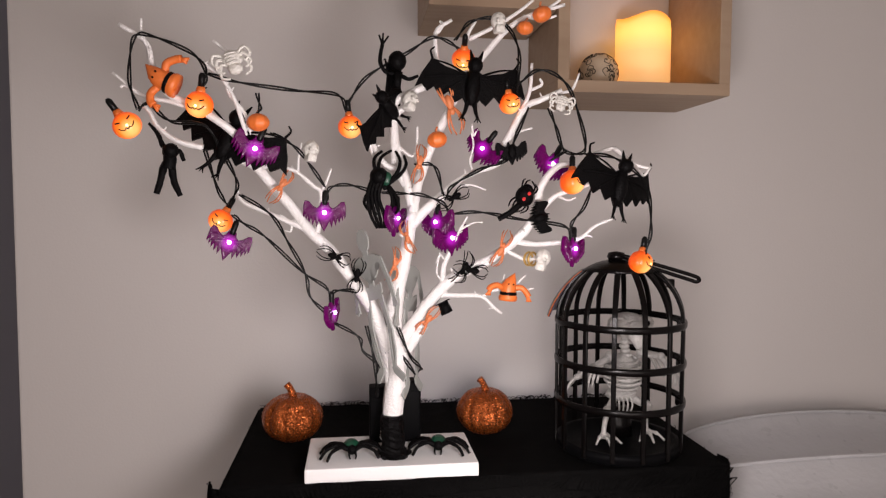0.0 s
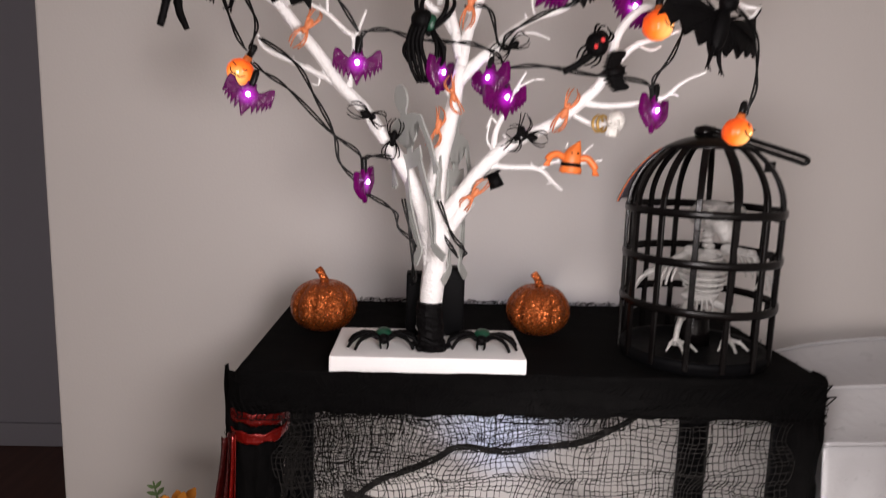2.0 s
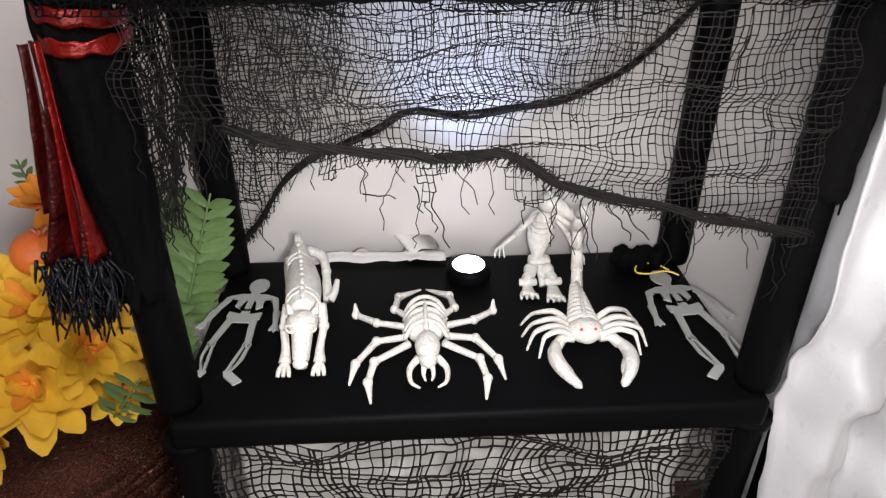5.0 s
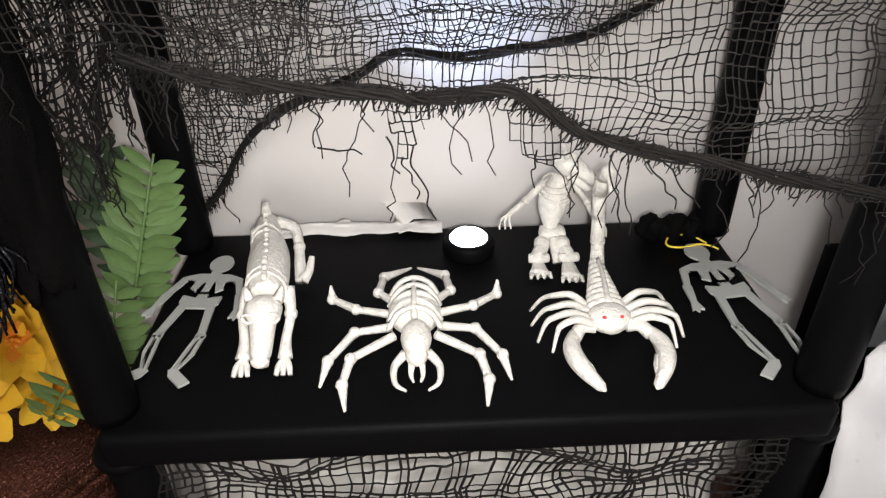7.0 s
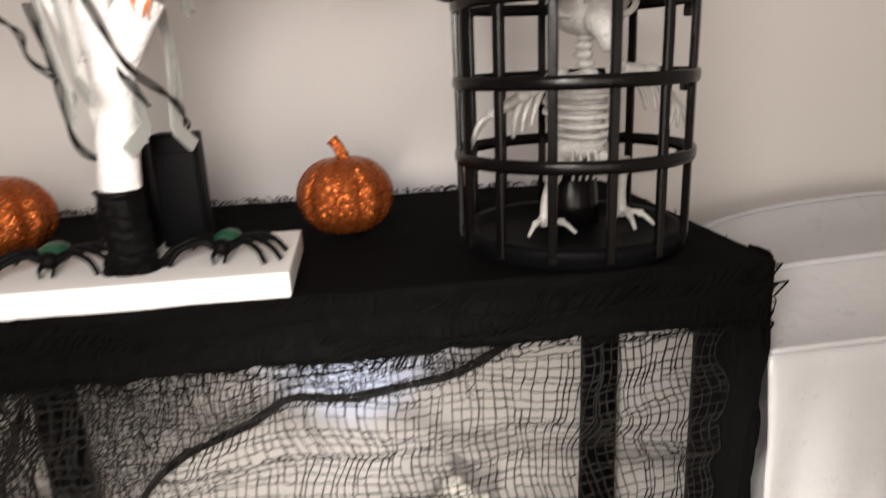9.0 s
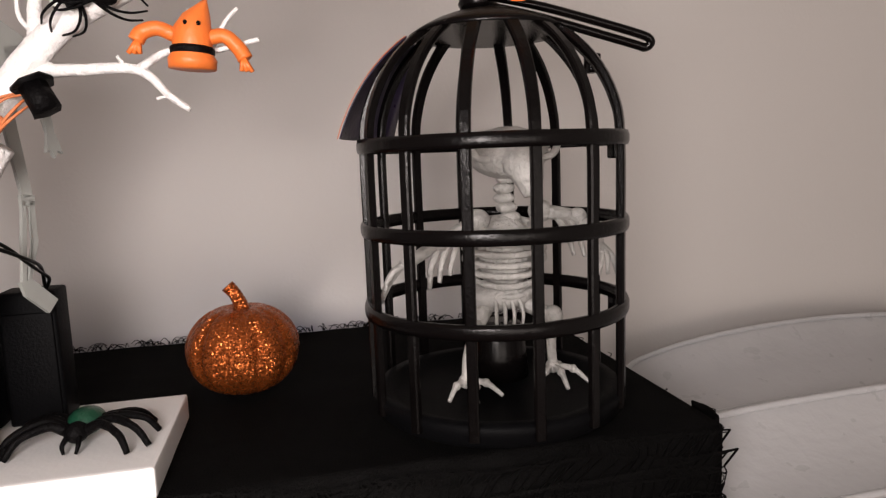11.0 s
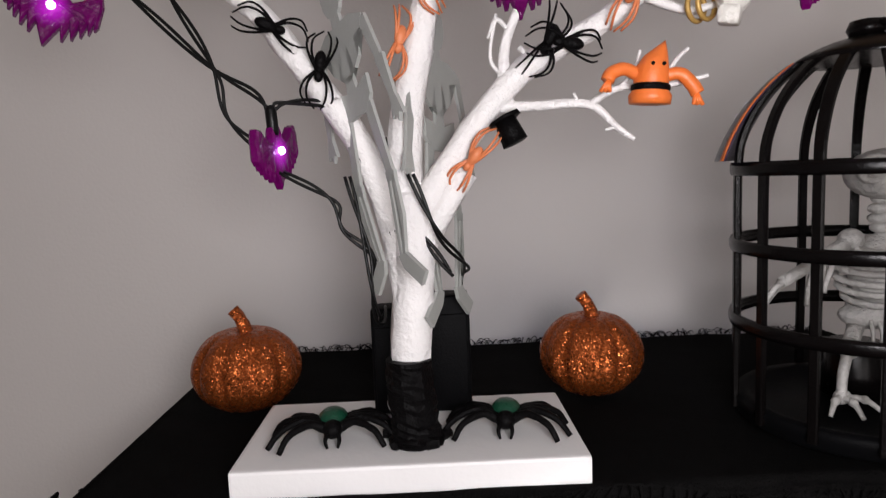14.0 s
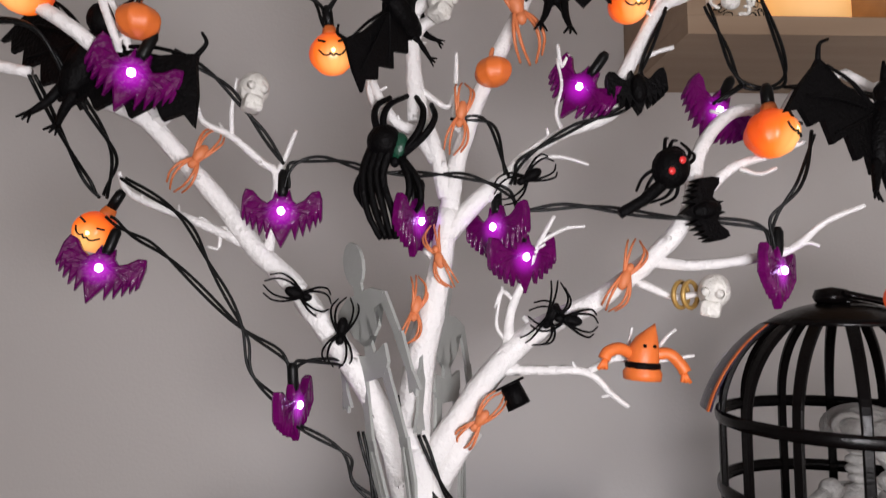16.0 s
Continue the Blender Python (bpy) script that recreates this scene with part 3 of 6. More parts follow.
branch([(0.124, 0.787, 1.151), (0.126, 0.787, 1.171), (0.135, 0.785, 1.192), (0.142, 0.784, 1.209), (0.153, 0.782, 1.229)], 0.0035, 0.0012)
branch([(0.129, 0.786, 1.175), (0.121, 0.787, 1.183), (0.116, 0.788, 1.173)], 0.0016, 0.0009)
branch([(0.144, 0.784, 1.213), (0.159, 0.781, 1.221), (0.171, 0.778, 1.222)], 0.0016, 0.0009)
branch([(0.124, 0.787, 1.151), (0.117, 0.788, 1.163), (0.121, 0.787, 1.186)], 0.0014, 0.0009)
branch([(-0.038, 0.793, 1.214), (-0.059, 0.793, 1.224), (-0.083, 0.793, 1.234), (-0.102, 0.793, 1.242), (-0.110, 0.793, 1.249), (-0.111, 0.787, 1.257)], 0.0033, 0.0016)
branch([(-0.054, 0.793, 1.222), (-0.061, 0.793, 1.228), (-0.065, 0.793, 1.230)], 0.0015, 0.0009)
branch([(-0.052, 0.793, 1.221), (-0.053, 0.793, 1.211), (-0.060, 0.793, 1.212)], 0.0015, 0.0009)
branch([(-0.023, 0.793, 1.207), (-0.020, 0.793, 1.228), (-0.018, 0.792, 1.256), (-0.027, 0.790, 1.264), (-0.043, 0.783, 1.278), (-0.058, 0.777, 1.285), (-0.061, 0.771, 1.295)], 0.0036, 0.0014)
branch([(-0.018, 0.792, 1.256), (-0.012, 0.791, 1.268), (-0.006, 0.791, 1.284)], 0.0024, 0.0013)
branch([(-0.043, 0.783, 1.278), (-0.042, 0.778, 1.295), (-0.038, 0.774, 1.311)], 0.0018, 0.0011)
branch([(-0.078, 0.772, 1.284), (-0.093, 0.754, 1.303), (-0.113, 0.735, 1.323), (-0.144, 0.735, 1.343), (-0.172, 0.735, 1.357), (-0.185, 0.735, 1.382), (-0.192, 0.735, 1.408), (-0.218, 0.735, 1.425)], 0.0053, 0.0023)
branch([(-0.144, 0.735, 1.340), (-0.170, 0.735, 1.348), (-0.197, 0.735, 1.354), (-0.225, 0.735, 1.376)], 0.0029, 0.0016)
branch([(-0.197, 0.735, 1.354), (-0.213, 0.735, 1.363), (-0.218, 0.735, 1.361)], 0.0016, 0.0013)
branch([(-0.137, 0.737, 1.301), (-0.162, 0.735, 1.307), (-0.181, 0.735, 1.321), (-0.191, 0.735, 1.339), (-0.203, 0.735, 1.347)], 0.0032, 0.0016)
branch([(-0.093, 0.754, 1.303), (-0.098, 0.735, 1.335), (-0.112, 0.735, 1.367), (-0.134, 0.735, 1.388), (-0.139, 0.735, 1.392)], 0.0026, 0.0016)
branch([(-0.089, 0.746, 1.316), (-0.094, 0.735, 1.338), (-0.110, 0.735, 1.358), (-0.111, 0.735, 1.373)], 0.0022, 0.0013)
branch([(-0.095, 0.735, 1.382), (-0.109, 0.735, 1.399), (-0.125, 0.735, 1.412)], 0.0019, 0.0016)
branch([(-0.192, 0.735, 1.408), (-0.196, 0.735, 1.419), (-0.196, 0.735, 1.432)], 0.0017, 0.0013)
branch([(0.098, 0.790, 1.284), (0.125, 0.788, 1.341), (0.151, 0.786, 1.390), (0.190, 0.781, 1.439), (0.219, 0.775, 1.461), (0.263, 0.765, 1.474)], 0.0057, 0.0020)
branch([(0.154, 0.786, 1.436), (0.187, 0.781, 1.452), (0.212, 0.777, 1.468), (0.228, 0.774, 1.481)], 0.0028, 0.0017)
branch([(0.216, 0.776, 1.462), (0.238, 0.771, 1.458), (0.254, 0.768, 1.462)], 0.0021, 0.0014)
branch([(0.238, 0.771, 1.466), (0.254, 0.768, 1.477), (0.258, 0.767, 1.480)], 0.0021, 0.0014)
branch([(0.069, 0.793, 1.291), (0.067, 0.793, 1.330), (0.069, 0.793, 1.363), (0.108, 0.789, 1.383), (0.118, 0.789, 1.396), (0.115, 0.789, 1.442), (0.134, 0.788, 1.458)], 0.0057, 0.0020)
branch([(0.118, 0.789, 1.442), (0.124, 0.788, 1.452), (0.120, 0.789, 1.456)], 0.0017, 0.0014)
branch([(0.148, 0.786, 1.423), (0.153, 0.786, 1.442), (0.162, 0.785, 1.457)], 0.0028, 0.0017)
branch([(0.188, 0.781, 1.298), (0.204, 0.778, 1.328), (0.220, 0.775, 1.357), (0.239, 0.771, 1.366), (0.261, 0.766, 1.376)], 0.0051, 0.0030)
branch([(0.210, 0.777, 1.341), (0.224, 0.774, 1.374), (0.227, 0.774, 1.408)], 0.0031, 0.0017)
branch([(0.226, 0.774, 1.377), (0.238, 0.771, 1.383), (0.236, 0.772, 1.390)], 0.0021, 0.0014)
branch([(0.258, 0.767, 1.373), (0.272, 0.763, 1.377), (0.280, 0.761, 1.395)], 0.0021, 0.0014)
branch([(0.204, 0.778, 1.324), (0.217, 0.776, 1.330), (0.228, 0.774, 1.333)], 0.0017, 0.0014)
branch([(0.318, 0.749, 1.309), (0.336, 0.734, 1.290), (0.350, 0.723, 1.284)], 0.0031, 0.0017)
branch([(0.282, 0.752, 1.284), (0.296, 0.756, 1.301), (0.319, 0.748, 1.309)], 0.0030, 0.0024)
branch([(0.336, 0.734, 1.290), (0.342, 0.720, 1.276), (0.352, 0.723, 1.286)], 0.0020, 0.0014)
branch([(0.165, 0.784, 1.331), (0.160, 0.785, 1.324), (0.158, 0.785, 1.338)], 0.0017, 0.0014)
branch([(0.047, 0.793, 1.290), (0.039, 0.793, 1.310), (0.042, 0.793, 1.330)], 0.0023, 0.0013)
branch([(0.092, 0.790, 1.291), (0.094, 0.790, 1.320), (0.094, 0.790, 1.334)], 0.0020, 0.0013)
branch([(0.063, 0.793, 0.997), (0.062, 0.793, 1.035), (0.057, 0.793, 1.069), (0.050, 0.793, 1.102)], 0.0065, 0.0072)
branch([(0.068, 0.793, 1.004), (0.074, 0.793, 1.048), (0.085, 0.790, 1.074), (0.102, 0.789, 1.100)], 0.0068, 0.0072)


# ---- string lights ----
string = thing("light_string", "black twisted cable of a fairy light string wound through the tree", "cable", "string lights")


def cable(pts):
    path = spline(pts, 10)
    for s in (0, math.pi):
        bm = bmesh.new()
        line = []
        for i, p in enumerate(path):
            a = i * 0.28 + s
            line.append(p + Vector((math.cos(a), 0.4, math.sin(a))) * 0.0014)
        tube(bm, line, 0.00105, 0.00105, 6, 1)
        part("cable", bm, CABLE, string)


cable([(-0.199, 0.729, 1.338), (-0.207, 0.729, 1.366), (-0.203, 0.729, 1.408), (-0.188, 0.729, 1.414), (-0.145, 0.729, 1.397), (-0.131, 0.729, 1.377), (-0.137, 0.729, 1.359)])
cable([(-0.131, 0.729, 1.377), (-0.100, 0.729, 1.369), (-0.044, 0.747, 1.365), (0.002, 0.787, 1.368), (0.012, 0.787, 1.349)])
cable([(0.012, 0.787, 1.357), (0.036, 0.787, 1.390), (0.081, 0.784, 1.417), (0.111, 0.783, 1.436), (0.134, 0.782, 1.429), (0.145, 0.781, 1.420)])
cable([(0.137, 0.781, 1.433), (0.156, 0.779, 1.455), (0.189, 0.775, 1.456), (0.210, 0.771, 1.424), (0.209, 0.771, 1.373)])
cable([(0.209, 0.771, 1.382), (0.234, 0.766, 1.399), (0.262, 0.759, 1.385), (0.277, 0.756, 1.352), (0.286, 0.753, 1.307), (0.264, 0.759, 1.305), (0.254, 0.762, 1.331), (0.245, 0.764, 1.356)])
cable([(0.286, 0.753, 1.302), (0.318, 0.740, 1.296), (0.339, 0.707, 1.266), (0.341, 0.694, 1.220), (0.336, 0.695, 1.190)])
cable([(0.264, 0.759, 1.305), (0.247, 0.761, 1.294)])
cable([(-0.135, 0.734, 1.299), (-0.131, 0.778, 1.259), (-0.123, 0.787, 1.242)])
cable([(-0.116, 0.749, 1.291), (-0.109, 0.774, 1.265), (-0.119, 0.787, 1.242)])
cable([(-0.117, 0.787, 1.230), (-0.104, 0.787, 1.220), (-0.081, 0.787, 1.205), (-0.040, 0.787, 1.165), (-0.011, 0.787, 1.144), (-0.006, 0.787, 1.122)])
cable([(-0.108, 0.785, 1.253), (-0.074, 0.787, 1.230), (-0.055, 0.787, 1.198), (-0.036, 0.787, 1.162), (-0.031, 0.787, 1.136), (-0.014, 0.787, 1.117)])
cable([(-0.003, 0.787, 1.104), (0.025, 0.787, 1.087), (0.030, 0.787, 1.070), (0.047, 0.787, 1.054), (0.048, 0.787, 1.038)])
cable([(-0.011, 0.787, 1.247), (-0.007, 0.786, 1.262), (0.016, 0.787, 1.265), (0.042, 0.787, 1.258), (0.068, 0.787, 1.256), (0.098, 0.783, 1.254), (0.124, 0.781, 1.244), (0.133, 0.780, 1.228)])
cable([(0.068, 0.787, 1.254), (0.068, 0.787, 1.234)])
cable([(0.134, 0.779, 1.232), (0.167, 0.773, 1.234), (0.211, 0.760, 1.226), (0.259, 0.740, 1.218), (0.265, 0.737, 1.201)])
cable([(-0.006, 0.787, 1.132), (-0.001, 0.787, 1.142), (0.028, 0.787, 1.139), (0.038, 0.787, 1.121), (0.051, 0.787, 1.091), (0.061, 0.787, 1.057)])
cable([(0.055, 0.787, 1.121), (0.061, 0.787, 1.089), (0.076, 0.784, 1.064), (0.091, 0.784, 1.042)])
cable([(0.127, 0.780, 1.248), (0.134, 0.780, 1.264), (0.167, 0.776, 1.284), (0.198, 0.773, 1.296), (0.207, 0.772, 1.320), (0.222, 0.769, 1.355)])
cable([(0.265, 0.737, 1.203), (0.266, 0.737, 1.222), (0.278, 0.730, 1.241), (0.290, 0.735, 1.270)])
cable([(-0.068, 0.749, 1.319), (-0.046, 0.766, 1.307), (-0.030, 0.778, 1.288), (-0.013, 0.786, 1.263)])
cable([(-0.117, 0.754, 1.286), (-0.132, 0.729, 1.322), (-0.168, 0.729, 1.327), (-0.188, 0.729, 1.344), (-0.199, 0.729, 1.338)])
cable([(-0.080, 0.729, 1.358), (-0.077, 0.729, 1.343), (-0.081, 0.732, 1.335)])
cable([(0.091, 0.784, 1.290), (0.114, 0.783, 1.287), (0.124, 0.781, 1.254)])


def lamp_pumpkin():
    ob = thing("pumpkin_light", "small glowing orange pumpkin fairy light with a black printed grin", "fairy light", "string lights")
    bm = bmesh.new()
    for v in ball(bm, (0, 0, 0), 0.0145, seg=40, rings=16):
        a = math.atan2(v.co.y, v.co.x)
        k = 1 - 0.06 * abs(math.sin(a * 5)) ** 0.5
        v.co.x, v.co.y, v.co.z = v.co.x * k, v.co.y * k, v.co.z * 0.93
    globe = part("globe", bm, LIT_ORANGE, ob)
    bm = bmesh.new()
    ball(bm, (0.0005, -0.0130, -0.0018), (0.0016, 0.0012, 0.0016))
    part("bulb", bm, BULB, globe, "bright warm bulb spot")
    bm = bmesh.new()
    lathe(bm, [(0.0055, 0.011), (0.0048, 0.0145), (0.004, 0.018)], seg=12)
    part("cap", bm, ORANGE, ob)
    bm = bmesh.new()
    lathe(bm, [(0.0035, 0.017), (0.0035, 0.029), (0.002, 0.032)], seg=10)
    part("socket", bm, CABLE, ob)
    for sx in (-1, 1):
        bm = plate(bmesh.new(), [(sx * 0.0035, 0.004), (sx * 0.0085, 0.0055), (sx * 0.0085, 0.0042), (sx * 0.004, 0.0027)], 0.001, Matrix.Translation((0, -0.0132, 0)) )
        part("eye", bm, CABLE, globe, "", False)
    grin = [(-0.0085, -0.001), (-0.006, -0.0042), (-0.003, -0.005), (-0.0015, -0.0038), (0.0, -0.0056), (0.0018, -0.0044), (0.0035, -0.0052), (0.006, -0.004), (0.0085, -0.0012)]
    bm = bmesh.new()
    tube(bm, [(x, -math.sqrt(max(0, 0.0146 ** 2 - x * x - z * z)) , z) for x, z in grin], 0.0006, 0.0006, 5, 3)
    part("grin", bm, CABLE, globe)
    return ob


def bat_outline(s=1.0):
    half = [(0, 0.0105), (0.0022, 0.0098), (0.0042, 0.0145), (0.0058, 0.0085), (0.009, 0.006), (0.0135, 0.0085), (0.018, 0.0135), (0.0225, 0.0145), (0.0243, 0.009), (0.0245, -0.003), (0.0232, -0.0055), (0.0222, -0.001), (0.0208, -0.0085), (0.0192, -0.0032), (0.0172, -0.0112), (0.0152, -0.005), (0.0132, -0.0142), (0.0108, -0.0072), (0.0086, -0.0165), (0.0062, -0.009), (0.0035, -0.0145), (0, -0.0215)]
    return mirrored([(x * s, z * s) for x, z in half])


def lamp_bat():
    ob = thing("bat_light", "translucent purple plastic bat fairy light with a lit violet bulb", "fairy light", "string lights")
    bm = plate(bmesh.new(), bat_outline(), 0.006)
    bmesh.ops.bevel(bm, geom=[e for e in bm.edges if abs(e.verts[0].co.y - e.verts[1].co.y) < 1e-6 and len(e.link_faces) == 2 and abs(e.link_faces[0].normal.dot(e.link_faces[1].normal)) < 0.3], offset=0.0011, segments=1, affect="EDGES")
    body = part("body", bm, PURPLE, ob, "", False)
    bm = bmesh.new()
    ball(bm, (0, -0.0042, 0.001), (0.0024, 0.0018, 0.0024))
    part("bulb", bm, LED, body, "lit violet bulb")
    for sx in (-1, 1):
        bm = bmesh.new()
        for k in range(3):
            tube(bm, [(sx * 0.003, -0.0033, 0.003), (sx * (0.012 + 0.003 * k), -0.0035, 0.006 - 0.004 * k), (sx * (0.021 - 0.003 * k), -0.0033, 0.006 - 0.0055 * k)], 0.0005, 0.0003, 4, 3)
        part("wing_rib", bm, PURPLE, body)
    bm = bmesh.new()
    lathe(bm, [(0.003, 0.010), (0.0034, 0.013), (0.0034, 0.024), (0.002, 0.027)], seg=10)
    part("socket", bm, CABLE, ob)
    return ob


def place(first, spots):
    """spots: x, y, z, rx, ry, rz, scale; the first one goes to the built thing."""
    for i, (x, y, z, rx, ry, rz, s) in enumerate(spots):
        m = pose(x, y, z, rx, ry, rz) @ Matrix.Scale(s, 4)
        if i == 0:
            first.matrix_basis = m
        else:
            c = copy_thing(first, Matrix())
            c.matrix_basis = m


place(lamp_pumpkin(), [
    (-0.211, 0.732, 1.322, 0, -35, 10, 1), (-0.139, 0.732, 1.345, 5, 8, -5, 1.02), (-0.135, 0.812, 1.223, 0, 30, 5, 0.98),
    (0.016, 0.790, 1.332, 0, -6, 8, 0.97), (0.147, 0.783, 1.412, 35, 5, -8, 0.94), (0.201, 0.776, 1.361, 4, -10, 6, 0.9),
    (0.263, 0.730, 1.268, -10, 15, 38, 1), (0.355, 0.752, 1.176, 0, 20, 40, 0.98)])
place(lamp_bat(), [
    (-0.0845, 0.738, 1.300, 5, 25, 10, 1), (-0.014, 0.790, 1.232, 0, 2, 0, 1), (-0.122, 0.790, 1.198, 0, 20, 10, 1),
    (-0.006, 0.790, 1.115, 0, -6, 75, 0.98), (0.068, 0.790, 1.226, 5, 4, 60, 1), (0.118, 0.785, 1.221, -5, -5, -48, 1),
    (0.133, 0.783, 1.203, 5, -6, 25, 1), (0.171, 0.781, 1.308, 0, 40, -35, 0.98), (0.250, 0.769, 1.290, 0, 30, 15, 1), (0.268, 0.739, 1.192, 0, 6, 42, 0.95)])


# ---- small hangings ----
def mini_pumpkin():
    ob = thing("mini_pumpkin", "small unlit orange plastic pumpkin on a twig", "ornament", "tree ornaments")
    bm = bmesh.new()
    for v in ball(bm, (0, 0, 0), 0.0115, seg=40, rings=12):
        a = math.atan2(v.co.y, v.co.x)
        k = 1 - 0.09 * abs(math.sin(a * 4)) ** 0.6
        v.co.x, v.co.y, v.co.z = v.co.x * k, v.co.y * k, v.co.z * 0.78
    part("body", bm, ORANGE, ob)
    bm = bmesh.new()
    tube(bm, [(0, 0, 0.008), (0.0005, 0, 0.011), (0.002, 0, 0.014)], 0.0016, 0.0012, 6)
    part("stem", bm, RUST, ob)
    return ob


place(mini_pumpkin(), [(-0.080, 0.733, 1.328, 0, 0, 0, 1.05), (0.116, 0.779, 1.318, 0, -8, 20, 1.05), (0.235, 0.762, 1.461, 0, -15, 0, 1), (0.216, 0.766, 1.446, 0, 10, 30, 0.85)])


def rubber_bat():
    ob = thing("rubber_bat", "black rubber bat with spread wings", "ornament", "tree ornaments")
    half = [(0, 0.020), (0.006, 0.018), (0.012, 0.014), (0.022, 0.017), (0.034, 0.020), (0.046, 0.027), (0.050, 0.029), (0.052, 0.024), (0.060, 0.010), (0.066, -0.006), (0.058, -0.002), (0.051, -0.010), (0.044, -0.004), (0.036, -0.016), (0.027, -0.008), (0.018, -0.020), (0.010, -0.014), (0.004, -0.024), (0, -0.02)]
    bm = plate(bmesh.new(), mirrored(half), 0.003)
    for v in bm.verts:
        v.co.y += 2.4 * v.co.x ** 2 - 0.004
    part("wing_sheet", bm, RUBBER, ob, "", False)
    bm = bmesh.new()
    ball(bm, (0, -0.006, 0.0), (0.009, 0.008, 0.022))
    for s in (-1, 1):
        tube(bm, [(s * 0.004, -0.006, -0.016), (s * 0.006, -0.008, -0.028), (s * 0.009, -0.010, -0.036)], 0.003, 0.0015, 6)
        for k in (-1, 0, 1):
            tube(bm, [(s * 0.009, -0.010, -0.035), (s * (0.009 + 0.004 * k), -0.012, -0.041)], 0.0012, 0.0006, 4)
    part("body", bm, RUBBER, ob)
    bm = bmesh.new()
    ball(bm, (0, -0.009, 0.024), (0.009, 0.009, 0.009))
    for s in (-1, 1):
        tube(bm, [(s * 0.004, -0.008, 0.030), (s * 0.006, -0.008, 0.036), (s * 0.0075, -0.008, 0.041)], 0.003, 0.0006, 6)
    part("head", bm, RUBBER, ob)
    for s in (-1, 1):
        bm = bmesh.new()
        for q in ((0.046, 0.026), (0.056, 0.006), (0.036, -0.01)):
            tube(bm, [(s * 0.006, -0.005, 0.012), (s * q[0] * 0.6, -0.004, q[1] * 0.6 + 0.006), (s * q[0], 2.4 * q[0] ** 2 - 0.006, q[1])], 0.0016, 0.0008, 5)
        tube(bm, [(s * 0.049, 0.002, 0.028), (s * 0.052, 0.0, 0.036), (s * 0.048, -0.002, 0.040)], 0.0016, 0.0008, 5)
        part("wing_bone", bm, RUBBER, ob)
    return ob


place(rubber_bat(), [(0.156, 0.775, 1.378, 0, 6, 0, 1), (0.310, 0.717, 1.263, 0, 12, 25, 0.95), (-0.112, 0.752, 1.309, -10, 25, -15, 1.06), (0.057, 0.783, 1.354, 10, -62, 40, 0.85)])


def little_bat():
    ob = thing("little_bat", "little ridged black plastic bat clipped to a twig", "ornament", "tree ornaments")
    bm = plate(bmesh.new(), bat_outline(0.75), 0.007)
    part("wing_sheet", bm, RUBBER, ob, "", False)
    bm = bmesh.new()
    ball(bm, (0, -0.004, -0.001), (0.005, 0.004, 0.009))
    part("body", bm, RUBBER, ob)
    return ob


place(little_bat(), [(0.202, 0.769, 1.305, 0, -5, 0, 1), (0.232, 0.748, 1.228, 0, 80, 10, 1)])


def orange_figure(rx, ry, x, y, z, s):
    """A small bendy ghost: one plain mesh."""
    bm = bmesh.new()
    lathe(bm, [(0.013, -0.014), (0.0135, -0.009), (0.0105, -0.004), (0.0110, 0.000), (0.0105, 0.008), (0.0075, 0.016), (0.003, 0.022), (0.0, 0.026)], seg=20)
    for v in bm.verts:
        if v.co.z > 0.012:
            v.co.x += (v.co.z - 0.012) * 0.55
    for sx in (-1, 1):
        up = 0.003 if sx < 0 else -0.003
        tube(bm, [(sx * 0.009, 0, 0.004), (sx * 0.018, -0.002, 0.006 + up * 0.3), (sx * 0.026, -0.003, 0.001 + up), (sx * 0.029, -0.004, -0.004 + up)], 0.0042, 0.0045, 8)
        for k in (-1, 0, 1):
            tube(bm, [(sx * 0.028, -0.004, -0.004 + up), (sx * 0.030 + 0.003 * k, -0.004, -0.011 + up)], 0.002, 0.0014, 5)
    n = len(bm.faces)
    for sx in (-1, 1):
        ball(bm, (0.001 + sx * 0.0035, -0.0098, 0.010), 0.0013, seg=6, rings=5)
    lathe(bm, [(0.0109, -0.0065), (0.0122, -0.0055), (0.0122, -0.0025), (0.0109, -0.0015)], seg=20)
    bm.faces.ensure_lookup_table()
    for f in list(bm.faces)[n:]:
        f.material_index = 1
    ob = link("ghost_figure", bm, [ORANGE, RUBBER])
    tagged(ob, "bendy orange ghost figure with a black belt hooked on a twig", "figurine", "tree ornaments")
    ob.matrix_basis = pose(x, y, z, rx, ry, 0) @ Matrix.Scale(s, 4)


orange_figure(0, 4, 0.198, 0.760, 1.143, 0.82)
orange_figure(0, -65, -0.171, 0.725, 1.367, 0.95)


def skull():
    bm = bmesh.new()
    ball(bm, (0, 0, 0.002), (0.0085, 0.009, 0.0095), seg=16, rings=10)
    box(bm, (-0.005, -0.008, -0.012), (0.005, 0.004, -0.003), 0.002)
    for s in (-1, 1):
        lathe(bm, [(0.0028, -0.001), (0.0018, 0.0012)], (s * 0.0034, 0.0, 0.0), 8, pose(0, -0.0085, 0.001, 90))
    ob = link("skull_bead", bm, BONE)
    return tagged(ob, "small white plastic skull threaded on a twig", "ornament", "tree ornaments")


